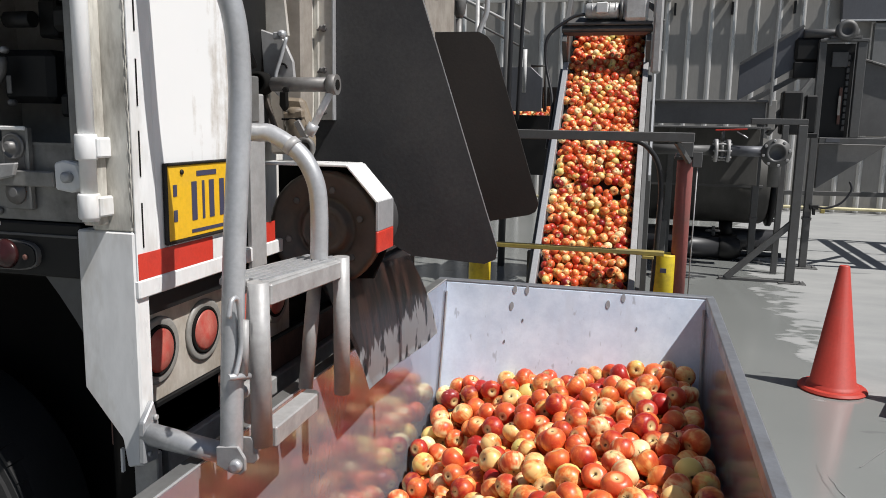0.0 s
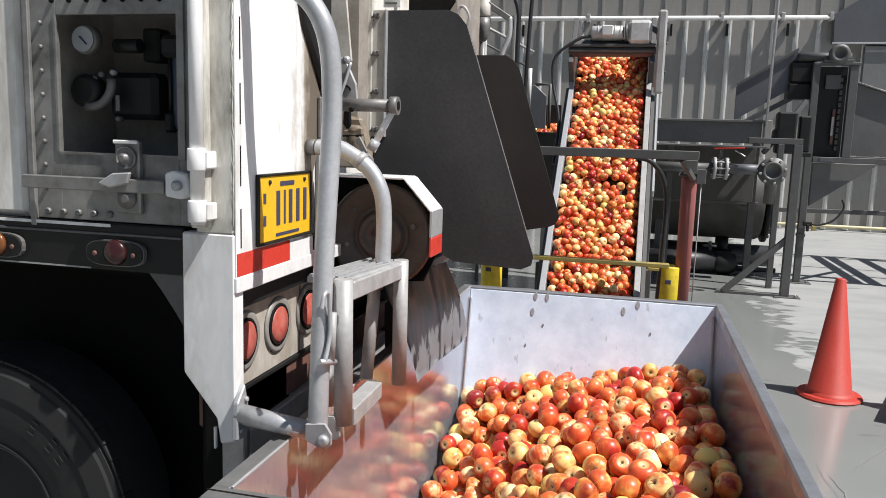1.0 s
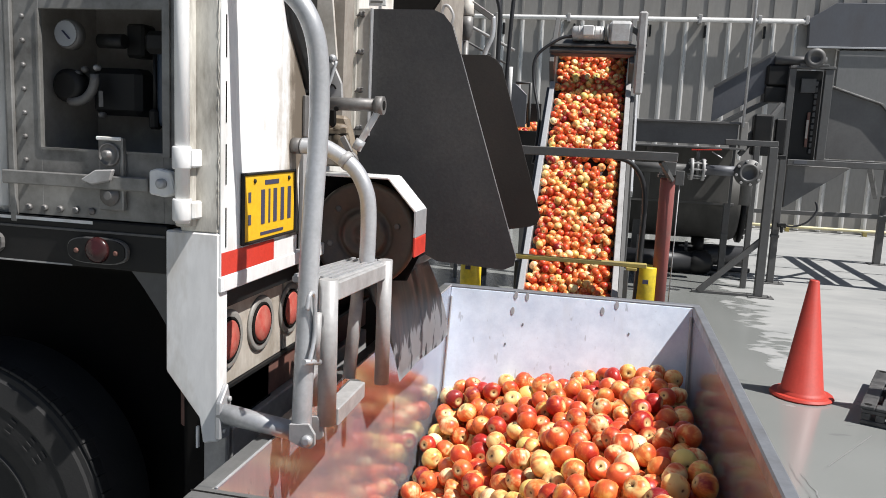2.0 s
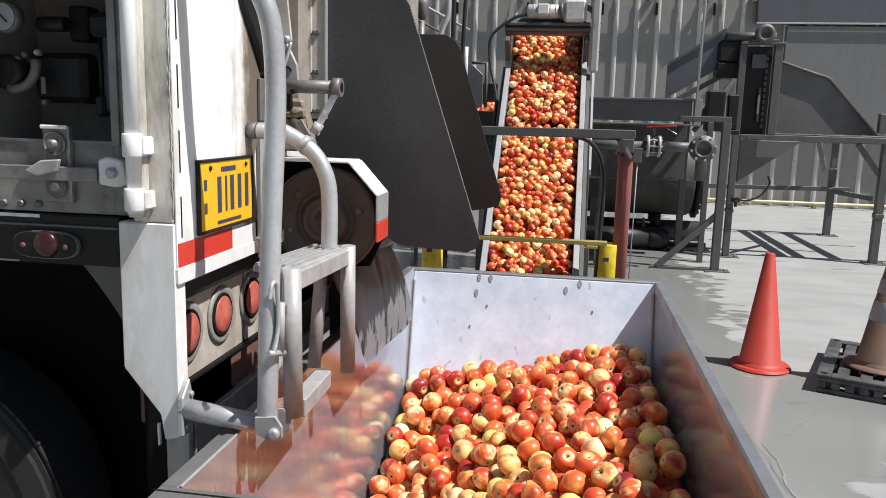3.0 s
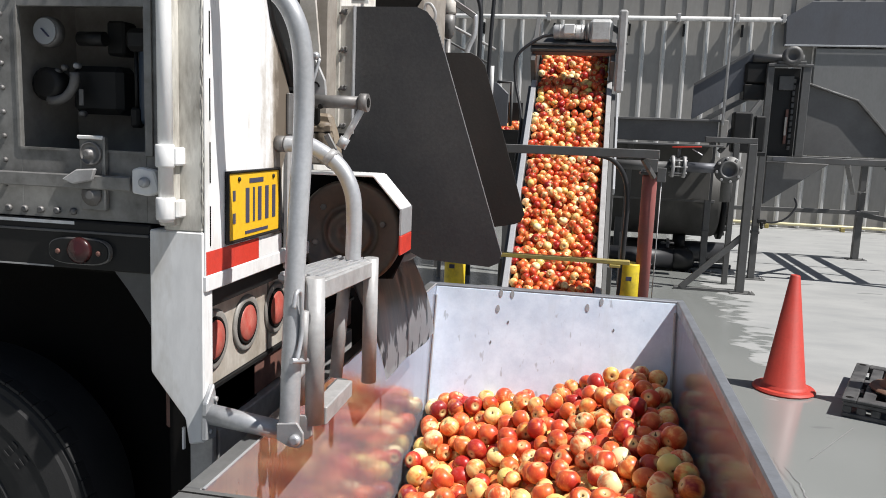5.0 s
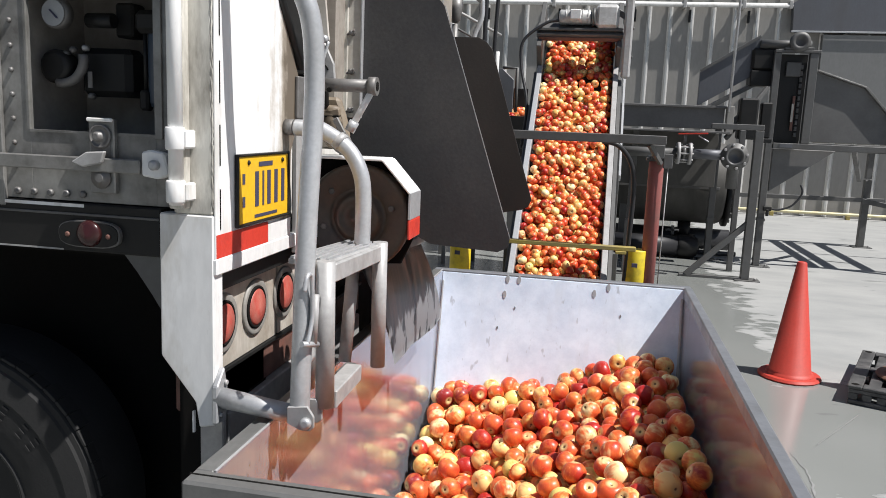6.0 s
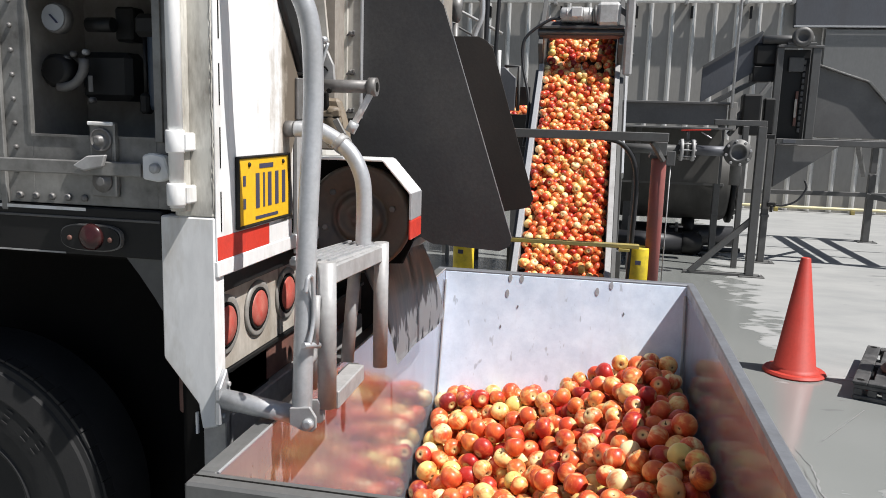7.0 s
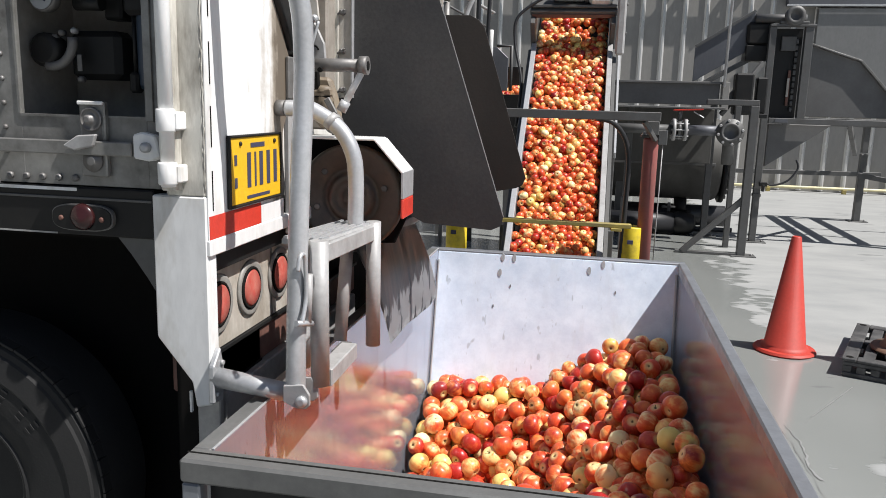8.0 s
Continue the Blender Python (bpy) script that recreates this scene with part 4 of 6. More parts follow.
    part("needle", bar((-1.332, YS + .0395, 1.782), (-1.312, YS + .0395, 1.762), .006, .003), M_INK, g)
    part("gauge_pipe", tube([(-1.27, YS + .10, 1.765), (-1.20, YS + .10, 1.765)], 0.018), M_BLACK, t)
    part("valve_block", slab(-1.225, -1.175, YS + .14, YS + .20, 1.73, 1.815, .006), M_BLACK, t)
    part("valve_body", joined(slab(-1.30, -1.16, YS + .10, YS + .18, 1.58, 1.70, .015), lathe([(0.035, 0), (0.042, .02), (0.042, .05), (0.03, .06)], 16, (-1.345, YS + .12, 1.65), "y")), M_BLACK, t, "black valve body")
    part("valve_arc", tube([(-1.327 + .062 * math.sin(a), YS + .07, 1.672 - .062 * math.cos(a)) for a in np.linspace(-0.2, 1.7, 10)], 0.012, 8), M_DULL, t)
    for x, z, m in ((-1.302, 1.692, M_DULL), (-1.268, 1.697, M_STEEL), (-1.322, 1.682, M_DULL), (-1.255, 1.58, M_DULL)):
        part("fitting", lathe([(0.008, 0), (0.008, .012), (0.004, .018)], 10, (x, YS + .09, z), "y"), m, t, "small pale fitting")
    part("label_tag", slab(-1.258, -1.246, YS + .072, YS + .076, 1.60, 1.64, 0.001), M_DULL, t)
    part("canister", joined(lathe([(0.035, 0), (0.04, .012), (0.04, .20), (0.03, .21)], 18, (-1.075, YS + .12, 1.56))), M_BLUEBOX, t, "blue-grey filter canister")
    part("canister_head", slab(-1.13, -1.035, YS + .07, YS + .17, 1.735, 1.79, .012), M_BLACK, t)
    part("bleed_valve", joined(slab(-1.125, -1.10, YS + .08, YS + .11, 1.55, 1.60, .006), tube([(-1.113, YS + .095, 1.60), (-1.113, YS + .095, 1.74)], .005, 8)), M_BLACK, t)
    # flat locking bar, hasp plate and hinge barrels
    part("locking_bar", slab(-1.46, -1.055, YS - .032, YS - .022, 1.402, 1.436, .003), M_ALU, t, "flat galvanised locking bar")
    hp = part("hasp_plate", slab(-1.196, -1.129, YS - .018, YS - .001, 1.350, 1.528, .003), M_ALU, t, "galvanised hasp plate")
    part("hasp_lip", slab(-1.196, -1.129, YS - .026, YS - .0185, 1.520, 1.529, .002), M_WHITE, hp, "bright upper lip of the hasp plate")
    part("hasp_slot", prism([(-1.163 + .026 * math.cos(a), 1.438 + .078 * math.copysign(abs(math.sin(a)) ** .5, math.sin(a))) for a in np.linspace(0, 2 * math.pi, 25)[:-1]], "y", YS - .0195, YS - .0183, 0), M_DULL, hp)
    part("hasp_knob", lathe([(0.029, 0), (0.029, .004), (0.024, .006), (0.024, .004), (0.011, .004), (0.011, .016), (0.006, .020)], 18, (-1.163, YS - .0197, 1.486), "y"), M_DULL, hp)
    part("hasp_wing", prism([(-1.226, 1.424), (-1.186, 1.449), (-1.136, 1.453), (-1.146, 1.424), (-1.196, 1.413)], "y", YS - .046, YS - .034, .003), M_STEEL, hp)
    part("hasp_boss", lathe([(0.026, 0), (0.026, .004), (.012, .005), (.010, .012)], 16, (-1.163, YS - .0197, 1.388), "y"), M_DULL, hp)
    part("bar_end", prism([(-1.042, 1.40), (-1.042, 1.455), (-1.02, 1.462), (-0.985, 1.455), (-0.970, 1.405), (-1.0, 1.394)], "y", YS - .045, YS - .020, .004), M_WHITE, t, "white latch lug")
    part("latch_pin", lathe([(0.012, 0), (0.012, .012), (.006, .018)], 12, (-1.005, YS - .0455, 1.427), "y"), M_GALV, t)
    # added plate, mostly hidden by the rod, that casts shade on the locker
    part("locker_shade_plate", slab(-0.9655, -0.930, YS - .058, YS - .0225, 1.33, 2.35, .003), M_POST, t, "grimy plate added behind the hinge rod to shade the locker")
    part("hinge_rod", tube([(-0.945, YS - .06, 1.34), (-0.945, YS - .06, 2.3)], 0.017), M_WHITE, t, "bright hinge rod")
    for z0 in (1.345, 1.465):
        part("hinge_barrel", lathe([(0.020, 0), (0.022, .004), (0.022, .048), (0.020, .052)], 18, (-0.945, YS - .062, z0)), M_WHITE, t, "white hinge barrel")
        part("hinge_leaf", slab(-0.9295, -0.915, YS - .062, YS - .0225, z0 + .004, z0 + .046, .004), M_WHITE, t)

    # corner post: upper part and the wide lower apron with its cut corner
    part("corner_post", prism([(-0.975, 1.315), (-0.875, 1.315), (-0.875, 2.4), (-0.975, 2.4)], "y", YS - .022, YS + .055, .004), M_POST, t, "grimy white corner post with rust streaks")
    part("apron", prism([(-1.012, 1.3148), (-0.873, 1.3148), (-0.873, 0.80), (-0.915, 0.79), (-0.925, 0.855), (-1.014, 0.965)], "y", YS - .024, YS + .022, .004), M_WHITE, t, "white folded steel apron")
    rng = random.Random(8)
    bead = [(-0.8745 + rng.uniform(-.001, .001), YS - .0215 + rng.uniform(-.001, .001), 1.33 + k * .009) for k in range(116)]
    part("sealant_bead", tube(bead, [rng.choice((.001, .0015, .002)) for _ in bead], 7), M_POST, t, "rough peeling bead of old sealant")
    part("tail_strip", slab(-0.8735, XR + .002, YS - .020, 1.712, 1.18, 2.4, .001), M_WHITE, t)
    for z in (1.335, 1.485, 1.63, 1.78):
        part("strip_slot", slab(XR + .0025, XR + .0035, YS + .000, YS + .004, z - .055, z + .04, 0), M_DARK, t)
    # big white tail panel with a slanting edge
    part("tail_panel", prism([(1.713, 1.213), (2.085, 1.213), (2.095, 1.45), (2.125, 1.50), (2.16, 1.645), (2.02, 1.86), (1.90, 2.15), (1.90, 2.4), (1.713, 2.4)], "x", XR - .025, XR, .003), M_TAIL, t, "white tail panel with grimy lower edge")
    part("dark_gusset", prism([(2.02, 1.87), (2.16, 1.655), (2.20, 1.50), (2.30, 1.50), (2.30, 2.4), (1.91, 2.4), (1.91, 2.15)], "x", XR - .06, XR - .03, .003), M_BLACK, t)
    part("stay", tube([(XR + .004, 1.893, 2.15), (XR + .004, 2.012, 1.856), (XR + .004, 2.150, 1.690)], .0125, 10), M_BLACK, t, "dark stay along the panel edge")
    part("stay_foot", slab(XR + .0005, XR + .012, 2.115, 2.165, 1.545, 1.665, .003), M_DULL, t)
    # number plate in its black holder
    p = part("number_plate", slab(XR + .004, XR + .008, 1.745, 2.05, 1.280, 1.447, .003), M_PLATE, t, "yellow number plate")
    part("plate_holder", joined(slab(XR + .001, XR + .012, 1.737, 1.744, 1.273, 1.454, .003), slab(XR + .001, XR + .012, 2.051, 2.056, 1.273, 1.454, .003),
                                slab(XR + .001, XR + .012, 1.7445, 2.0505, 1.273, 1.2795, .003), slab(XR + .001, XR + .012, 1.7445, 2.0505, 1.4475, 1.454, .003)), M_BLACK, p, "black plate holder")
    for y0, w in ((1.838, .034), (1.882, .016), (1.912, .034), (1.958, .034), (2.004, .034)):
        part("plate_bar", slab(XR + .0082, XR + .0092, y0, y0 + w * .62, 1.318, 1.408, 0), M_INK, p)
    for z in (1.395, 1.338):
        part("plate_bar", slab(XR + .0082, XR + .0092, 1.766, 1.780, z - .016, z + .010, 0), M_INK, p)
    part("plate_bar", slab(XR + .0082, XR + .0092, 1.86, 1.945, 1.420, 1.432, 0), M_INK, p)
    part("plate_bar", slab(XR + .0082, XR + .0092, 1.835, 1.975, 1.289, 1.297, 0), M_INK, p)
    for y in (1.80, 2.01):
        part("plate_screw", lathe([(.006, 0), (.006, .003), (.003, .005)], 8, (XR + .0082, y, 1.432), "x"), M_BLACK, p)
    # reflective tape and white bumper edge
    part("tape_red", slab(XR + .0005, XR + .003, 1.642, 1.93, 1.212, 1.268, 0), M_RED, t, "red reflective tape")
    part("tape_white", slab(XR + .0005, XR + .003, 1.931, 2.085, 1.212, 1.262, 0), M_WHITE, t)
    part("tape_red", slab(XR + .0005, XR + .003, 2.14, 2.26, 1.212, 1.268, 0), M_RED, t, "red reflective tape")
    part("bumper_edge", slab(XR - .02, XR + .006, 1.638, 2.45, 1.172, 1.2115, .003), M_WHITE, t, "white bumper edge")
    # black strip that paints the shade below the bumper edge
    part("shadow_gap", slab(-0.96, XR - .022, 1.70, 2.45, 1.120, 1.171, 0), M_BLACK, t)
    # lamp panel
    for y0, y1 in ((1.722, 2.105), (2.120, 2.45)):
        lp = part("lamp_panel", slab(-0.932, -0.920, y0, y1, 0.900, 1.119, .002), M_LAMPSHEET, t, "scratched pale metal lamp panel")
        for y in (1.765, 1.957, 2.160, 2.35):
            if y0 < y < y1:
                part("grommet", lathe([(0.080, 0), (0.080, .005), (0.073, .009), (0.061, .005)], 28, (-0.9195, y, 1.021), "x"), M_GROMMET, lp, "grey rubber grommet")
                part("tail_lamp", lathe([(0.052, 0), (0.052, .006), (0.046, .010), (0.0, .012)], 28, (-0.9165, y, 1.021), "x"), M_LENS, lp, "round red tail lamp")
                part("lamp_ring", lathe([(0.0605, 0), (0.0605, .006), (0.0525, .008), (0.0525, .002)], 28, (-0.917, y, 1.021), "x"), M_DARK, lp)
    part("lower_beam", slab(-1.04, -0.925, 1.74, 2.95, 0.78, 0.885, .006), M_MAROON, t, "rusty red cross beam")
    # black strip laid on the beam as the lamp panel's shade
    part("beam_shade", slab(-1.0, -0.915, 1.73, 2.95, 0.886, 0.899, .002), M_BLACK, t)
    part("hanger_plate", slab(-0.948, -0.885, 1.70, 1.72, 0.45, 0.80, .003), M_STEEL, t)
    part("bumper_plate", slab(-0.955, -0.905, 1.775, 2.9, 0.42, 0.778, .004), M_STEEL, t, "grey steel plate under the cross beam")
    part("mud_guard_edge", slab(-0.935, -0.930, YS - .02, YS - .012, 0.775, 0.83, 0), M_WHITE, t)

    # grab rail: tall pipe that curves back to the body at the top
    rail = smooth_path([(-0.65, 1.622, 0.86), (-0.65, 1.630, 1.0), (-0.65, 1.655, 1.30), (-0.65, 1.688, 1.55), (-0.65, 1.690, 1.66), (-0.652, 1.681, 1.74), (-0.664, 1.672, 1.80), (-0.692, 1.668, 1.848), (-0.74, 1.672, 1.885), (-0.81, 1.68, 1.91), (-0.90, 1.68, 1.92)], 5)
    part("grab_rail", tube(rail, 0.0235, 18), M_GALV, t, "tall bent galvanised grab rail")
    arch = smooth_path([(-0.80, 1.95, 1.522), (-0.76, 1.95, 1.521), (-0.725, 1.95, 1.518), (-0.655, 1.95, 1.474), (-0.618, 1.95, 1.415), (-0.607, 1.95, 1.345), (-0.608, 1.95, 1.21)], 6)
    arch = [Vector((p.x * 1.05, p.y * 1.05, 1.55 + (p.z - 1.55) * 1.05)) for p in arch]
    part("arch_rail", tube(arch, 0.0225, 16), M_GALV, t, "bent galvanised arch rail")
    part("rail_socket", tube([(-0.868, 2.05, 1.5206), (-0.841, 2.0475, 1.5206)], 0.0225, 16), M_DULL, t)
    part("rail_collar", tube([(-0.717, 2.0475, 1.4944), (-0.701, 2.0475, 1.4818)], 0.0247, 16), M_STEEL, t)
    part("post_gap", slab(-0.88, -0.862, 2.12, 2.20, 1.15, 1.62, .004), M_STEEL, t)

    # swing arm with its clevis
    part("arm", tube([(-0.868, 1.645, 0.872), (-0.665, 1.640, 0.852)], [0.025, 0.0225], 16), M_GALV, t, "galvanised swing arm")
    part("arm_flange", prism([(1.618, 0.812), (1.668, 0.805), (1.675, 0.89), (1.66, 0.945), (1.622, 0.905)], "x", -0.873, -0.858, .003), M_GALV, t)
    for y, z in ((1.634, .832), (1.660, .905)):
        part("flange_bolt", bolt((-0.858, y, z), .007, "x", .007), M_STEEL, t)
    part("clevis", joined(prism([(-0.672, .886), (-0.672, .846), (-0.640, .832), (-0.616, .832), (-0.606, .842), (-0.606, .868), (-0.622, .892)], "y", 1.598, 1.606, .002), prism([(-0.672, .886), (-0.672, .846), (-0.640, .832), (-0.616, .832), (-0.606, .842), (-0.606, .868), (-0.622, .892)], "y", 1.652, 1.660, .002), slab(-0.671, -0.662, 1.6065, 1.6515, 0.845, 0.89, .002)), M_STEEL, t, "grey steel clevis")
    part("clevis_bolt", lathe([(.014, 0), (.014, .010), (.007, .014)], 12, (-0.624, 1.5978, 0.853), "y"), M_GALV, t)
    # spring catch hanging on the rail
    part("catch", tube(smooth_path([(-0.627, 1.585, 1.165), (-0.625, 1.595, 1.198), (-0.622, 1.615, 1.19), (-0.622, 1.622, 1.10), (-0.624, 1.60, 1.04)], 5), 0.0055, 8), M_GALV, t)
    part("catch_tube", tube([(-0.618, 1.632, 1.15), (-0.62, 1.627, 1.035)], 0.009, 10), M_STEEL, t)
    part("catch_clip", tube([(-0.63, 1.58, 1.045), (-0.615, 1.64, 1.03)], 0.007, 8), M_GALV, t)

    # folding step
    st = part("step_tread", bar((-0.655, 1.69, 1.212), (-0.655, 2.12, 1.190), .11, .016), M_STEEL, t, "grooved grey step tread")
    for k in range(5):
        x = -0.70 + k * .022
        part("tread_rib", bar((x, 1.69, 1.222), (x, 2.12, 1.200), .008, .006, bev=0), M_GALV, st)
    part("tread_edge", bar((-0.598, 1.70, 1.19), (-0.598, 2.085, 1.175), .012, .045), M_STEEL, t)
    part("step_post", tube([(-0.610, 1.675, 1.222), (-0.606, 1.672, 0.868)], 0.0225, 16), M_STEEL, t, "grey tubular step post")
    part("step_post", tube([(-0.60, 2.100, 1.206), (-0.60, 2.105, 0.835)], 0.0215, 16), M_STEEL, t, "grey tubular step post")
    part("step_post", tube([(-0.69, 2.15, 1.19), (-0.69, 2.07, 0.85)], 0.019, 14), M_STEEL, t, "grey tubular step post")
    part("step_post", tube([(-0.70, 1.83, 1.2), (-0.70, 1.80, 0.86)], 0.019, 14), M_STEEL, t, "grey tubular step post")
    part("step_rung", bar((-0.607, 1.695, 0.878), (-0.622, 1.945, 0.866), .045, .045), M_STEEL, t)
    part("step_rung", tube([(-0.66, 1.645, 0.975), (-0.69, 1.80, 0.955)], .016, 12), M_STEEL, t)
    part("step_foot", slab(-0.685, -0.645, 1.97, 2.06, 0.80, 0.855, .006), M_FRAME, t)

    # discharge conveyor: drive guard, pulley and drum
    gy0, gy1 = 2.24, 2.37
    # one strip in two tones: lit top white, less lit upright end grey
    part("guard_strip", joined(bar((-0.90, (gy0 + gy1) / 2, 1.432), (-0.640, (gy0 + gy1) / 2, 1.432), gy1 - gy0, .008), bar((-0.640, (gy0 + gy1) / 2, 1.432), (-0.552, (gy0 + gy1) / 2, 1.335), gy1 - gy0, .008, (0, 0, 1))), M_WHITE, t, "bent white drive guard strip")
    part("guard_end", slab(-0.556, -0.548, gy0, gy1, 1.256, 1.337, .001), M_GALV, t)
    part("guard_tip", slab(-0.5565, -0.5475, gy0 - .0005, gy1 + .0005, 1.195, 1.2555, .003), M_RED, t, "red tip of the guard strip")
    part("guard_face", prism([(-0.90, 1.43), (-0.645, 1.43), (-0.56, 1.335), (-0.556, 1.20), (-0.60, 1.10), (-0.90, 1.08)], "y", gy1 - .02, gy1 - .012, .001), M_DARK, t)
    part("pulley", lathe([(0.165, 0), (0.168, .02), (0.168, .05), (0.158, .057), (0.152, .050), (0.100, .046), (0.094, .030), (0.078, .030), (0.073, .048), (0.058, .054), (0.050, .046), (0.026, .046), (0.022, .060), (0.0, .062)], 40, (-0.735, gy1 - .02, 1.245), "y"), M_GREASE, t, "greasy dark drive pulley")
    for k in range(6):
        a = k * math.pi / 3 + .3
        part("pulley_bolt", bolt((-0.735 + .115 * math.cos(a), gy1 - .061, 1.245 + .115 * math.sin(a)), .011, "y", .010), M_FRAME, t)
    part("drum", tube([(-0.735, gy1, 1.245), (-0.735, 3.62, 1.245)], 0.128, 28), M_RUBBER, t)
    part("drum_scraper", slab(-0.95, -0.70, 2.40, 3.60, 1.05, 1.09, .004), M_FRAME, t)
    # side shields of black rubber
    part("side_shield", prism([(-0.835, 1.985), (-0.608, 1.985), (-0.573, 1.970), (-0.543, 1.935), (-0.283, 1.165), (-0.288, 1.135), (-0.323, 1.118), (-0.56, 1.13), (-0.90, 1.30), (-0.90, 1.56), (-0.835, 1.56)], "y", 2.60, 2.603, 0), M_RUBBER, t, "large black rubber side shield")
    part("side_shield", prism([(-0.92, 1.955), (-0.60, 1.955), (-0.56, 1.935), (-0.53, 1.90), (-0.305, 1.20), (-0.32, 1.165), (-0.35, 1.15), (-0.60, 1.10), (-0.92, 1.2)], "y", 3.70, 3.706, .001), M_BROWNRUB, t, "large black rubber side shield")
    part("shield_edge", bar((-0.5402, 2.6015, 1.935), (-0.2812, 2.6015, 1.165), .0022, .002, (0, 1, 0), 0), M_GALV, t)
    # clamping angle with wing nuts, and the beige mast behind
    part("clamp_angle", slab(-0.880, -0.826, 2.585, 2.597, 1.555, 1.985, .002), M_BEIGE, t, "pale clamping angle")
    part("clamp_channel", joined(slab(-0.903, -0.884, 2.555, 2.585, 1.55, 2.3, .002), slab(-0.884, -0.868, 2.572, 2.584, 1.55, 2.3, .002)), M_POST, t, "pale folded channel")
    part("angle_edge", slab(-0.8255, -0.819, 2.578, 2.599, 1.555, 1.985, .001), M_GALV, t)
    for z in (1.581, 1.71, 1.838, 1.963):
        part("wing_nut", joined(lathe([(.010, 0), (.010, .02), (.005, .028)], 8, (-0.854, 2.585, z), "y"), bar((-0.868, 2.564, z - .008), (-0.840, 2.564, z + .008), .006, .012, (0, 1, 0))), M_DULL, t)
        part("rivet_hole", lathe([(.004, 0), (.004, .002)], 8, (-0.874, 2.5845, z), "y"), M_DARK, t)
    part("mast", prism([(-0.96, 1.45), (-0.86, 1.45), (-0.853, 1.60), (-0.853, 2.6), (-0.96, 2.6)], "y", 2.42, 2.50, .006), M_MAST, t, "brownish beige painted mast")
    part("mast_plate", prism([(-0.95, 2.5), (-0.856, 2.5), (-0.853, 1.97), (-0.834, 1.785), (-0.860, 1.74), (-0.95, 1.76)], "y", 2.29, 2.302, .001), M_BEIGE, t, "pale beige plate on the mast")
    part("gear_plate", prism([(-0.905, 1.80), (-0.838, 1.778), (-0.806, 1.712), (-0.800, 1.640), (-0.850, 1.615), (-0.895, 1.66)], "y", 2.262, 2.274, .003), M_STEEL, t, "scuffed grey gear plate")
    part("plate_slot", tube([(-0.838 + .014 * math.cos(a), 2.2605, 1.690 + .016 * math.sin(a)) for a in np.linspace(0.2, 2.2, 8)], .003, 6), M_DARK, t)
    part("stay_rod", tube(smooth_path([(-0.822, 2.255, 1.776), (-0.836, 2.25, 1.722), (-0.851, 2.245, 1.672), (-0.846, 2.245, 1.648)], 4), .0055, 8), M_GALV, t, "thin bright stay rod")
    part("rod_eye", joined(lathe([(.012, 0), (.012, .012), (.005, .018)], 10, (-0.832, 2.255, 1.783), "y"), slab(-0.860, -0.834, 2.248, 2.258, 1.770, 1.790, .003)), M_GALV, t)
    part("pivot_boss", lathe([(.030, 0), (.032, .01), (.032, .045), (.022, .05), (.020, .035)], 18, (-0.885, 2.245, 1.650), "y"), M_DARK, t, "black greasy pivot boss")
    part("gear_lug", prism([(-0.838, 1.630), (-0.818, 1.630), (-0.816, 1.588), (-0.826, 1.575), (-0.840, 1.592)], "y", 2.24, 2.256, .003), M_DARK, t)
    part("greasy_casting", joined(prism([(-0.878, 1.618), (-0.812, 1.615), (-0.790, 1.555), (-0.777, 1.490), (-0.790, 1.445), (-0.855, 1.462), (-0.876, 1.52)], "y", 2.325, 2.36, .010),
                                  lathe([(.020, 0), (.033, .012), (.030, .04), (.036, .055), (.026, .075), (.030, .09), (.018, .10)], 14, (-0.832, 2.335, 1.49)),
                                  bar((-0.862, 2.318, 1.562), (-0.802, 2.318, 1.570), .02, .022)), M_GREASY, t, "greasy beige gear casting")
    part("casting_groove", bar((-0.866, 2.3075, 1.555), (-0.804, 2.3075, 1.556), .005, .006), M_DARK, t)
    part("dark_lever", bar((-0.886, 2.24, 1.632), (-0.842, 2.24, 1.500), .012, .016), M_GREASE, t, "greasy dark lever")
    part("chain_eye", lathe([(.021, 0), (.030, .003), (.033, .012), (.030, .020), (.021, .022), (.019, .012)], 20, (-0.782, 2.29, 1.476), "y"), M_DULL, t, "grey steel eye")
    part("eye_hub", lathe([(.016, 0), (.016, .008), (.007, .012)], 12, (-0.782, 2.285, 1.476), "y"), M_GREASE, t)
    part("eye_link", bar((-0.804, 2.275, 1.551), (-0.776, 2.275, 1.502), .010, .020), M_DULL, t)
    # hand crank
    cr = part("crank_shaft", tube([(-0.84, 2.205, 1.647), (-0.668, 2.205, 1.647)], 0.019, 16), M_DULL, t, "grey crank shaft")
    part("crank_boss", tube([(-0.676, 2.205, 1.647), (-0.652, 2.205, 1.647)], 0.027, 18), M_DULL, cr)
    part("crank_bore", tube([(-0.6519, 2.205, 1.647), (-0.6505, 2.205, 1.647)], 0.014, 12), M_DARK, cr)
    part("crank_handle", tube([(-0.668, 2.20, 1.630), (-0.722, 2.195, 1.53)], 0.0100, 12), M_WHITEPIPE, cr)
    part("crank_knob", tube([(-0.715, 2.194, 1.543), (-0.730, 2.193, 1.515)], 0.015, 14), M_GALV, cr)
    part("crank_pin", lathe([(.007, 0), (.007, .012)], 8, (-0.79, 2.187, 1.632), "y"), M_DARK, cr)

    # rubber flap below the drum: one wet sheet, rippled, hanging slantwise into the hopper
    bm, n, k = bmesh.new(), 26, 12
    grid = []
    for i in range(n + 1):
        f, col = i / n, []
        for j in range(k + 1):
            g = j / k
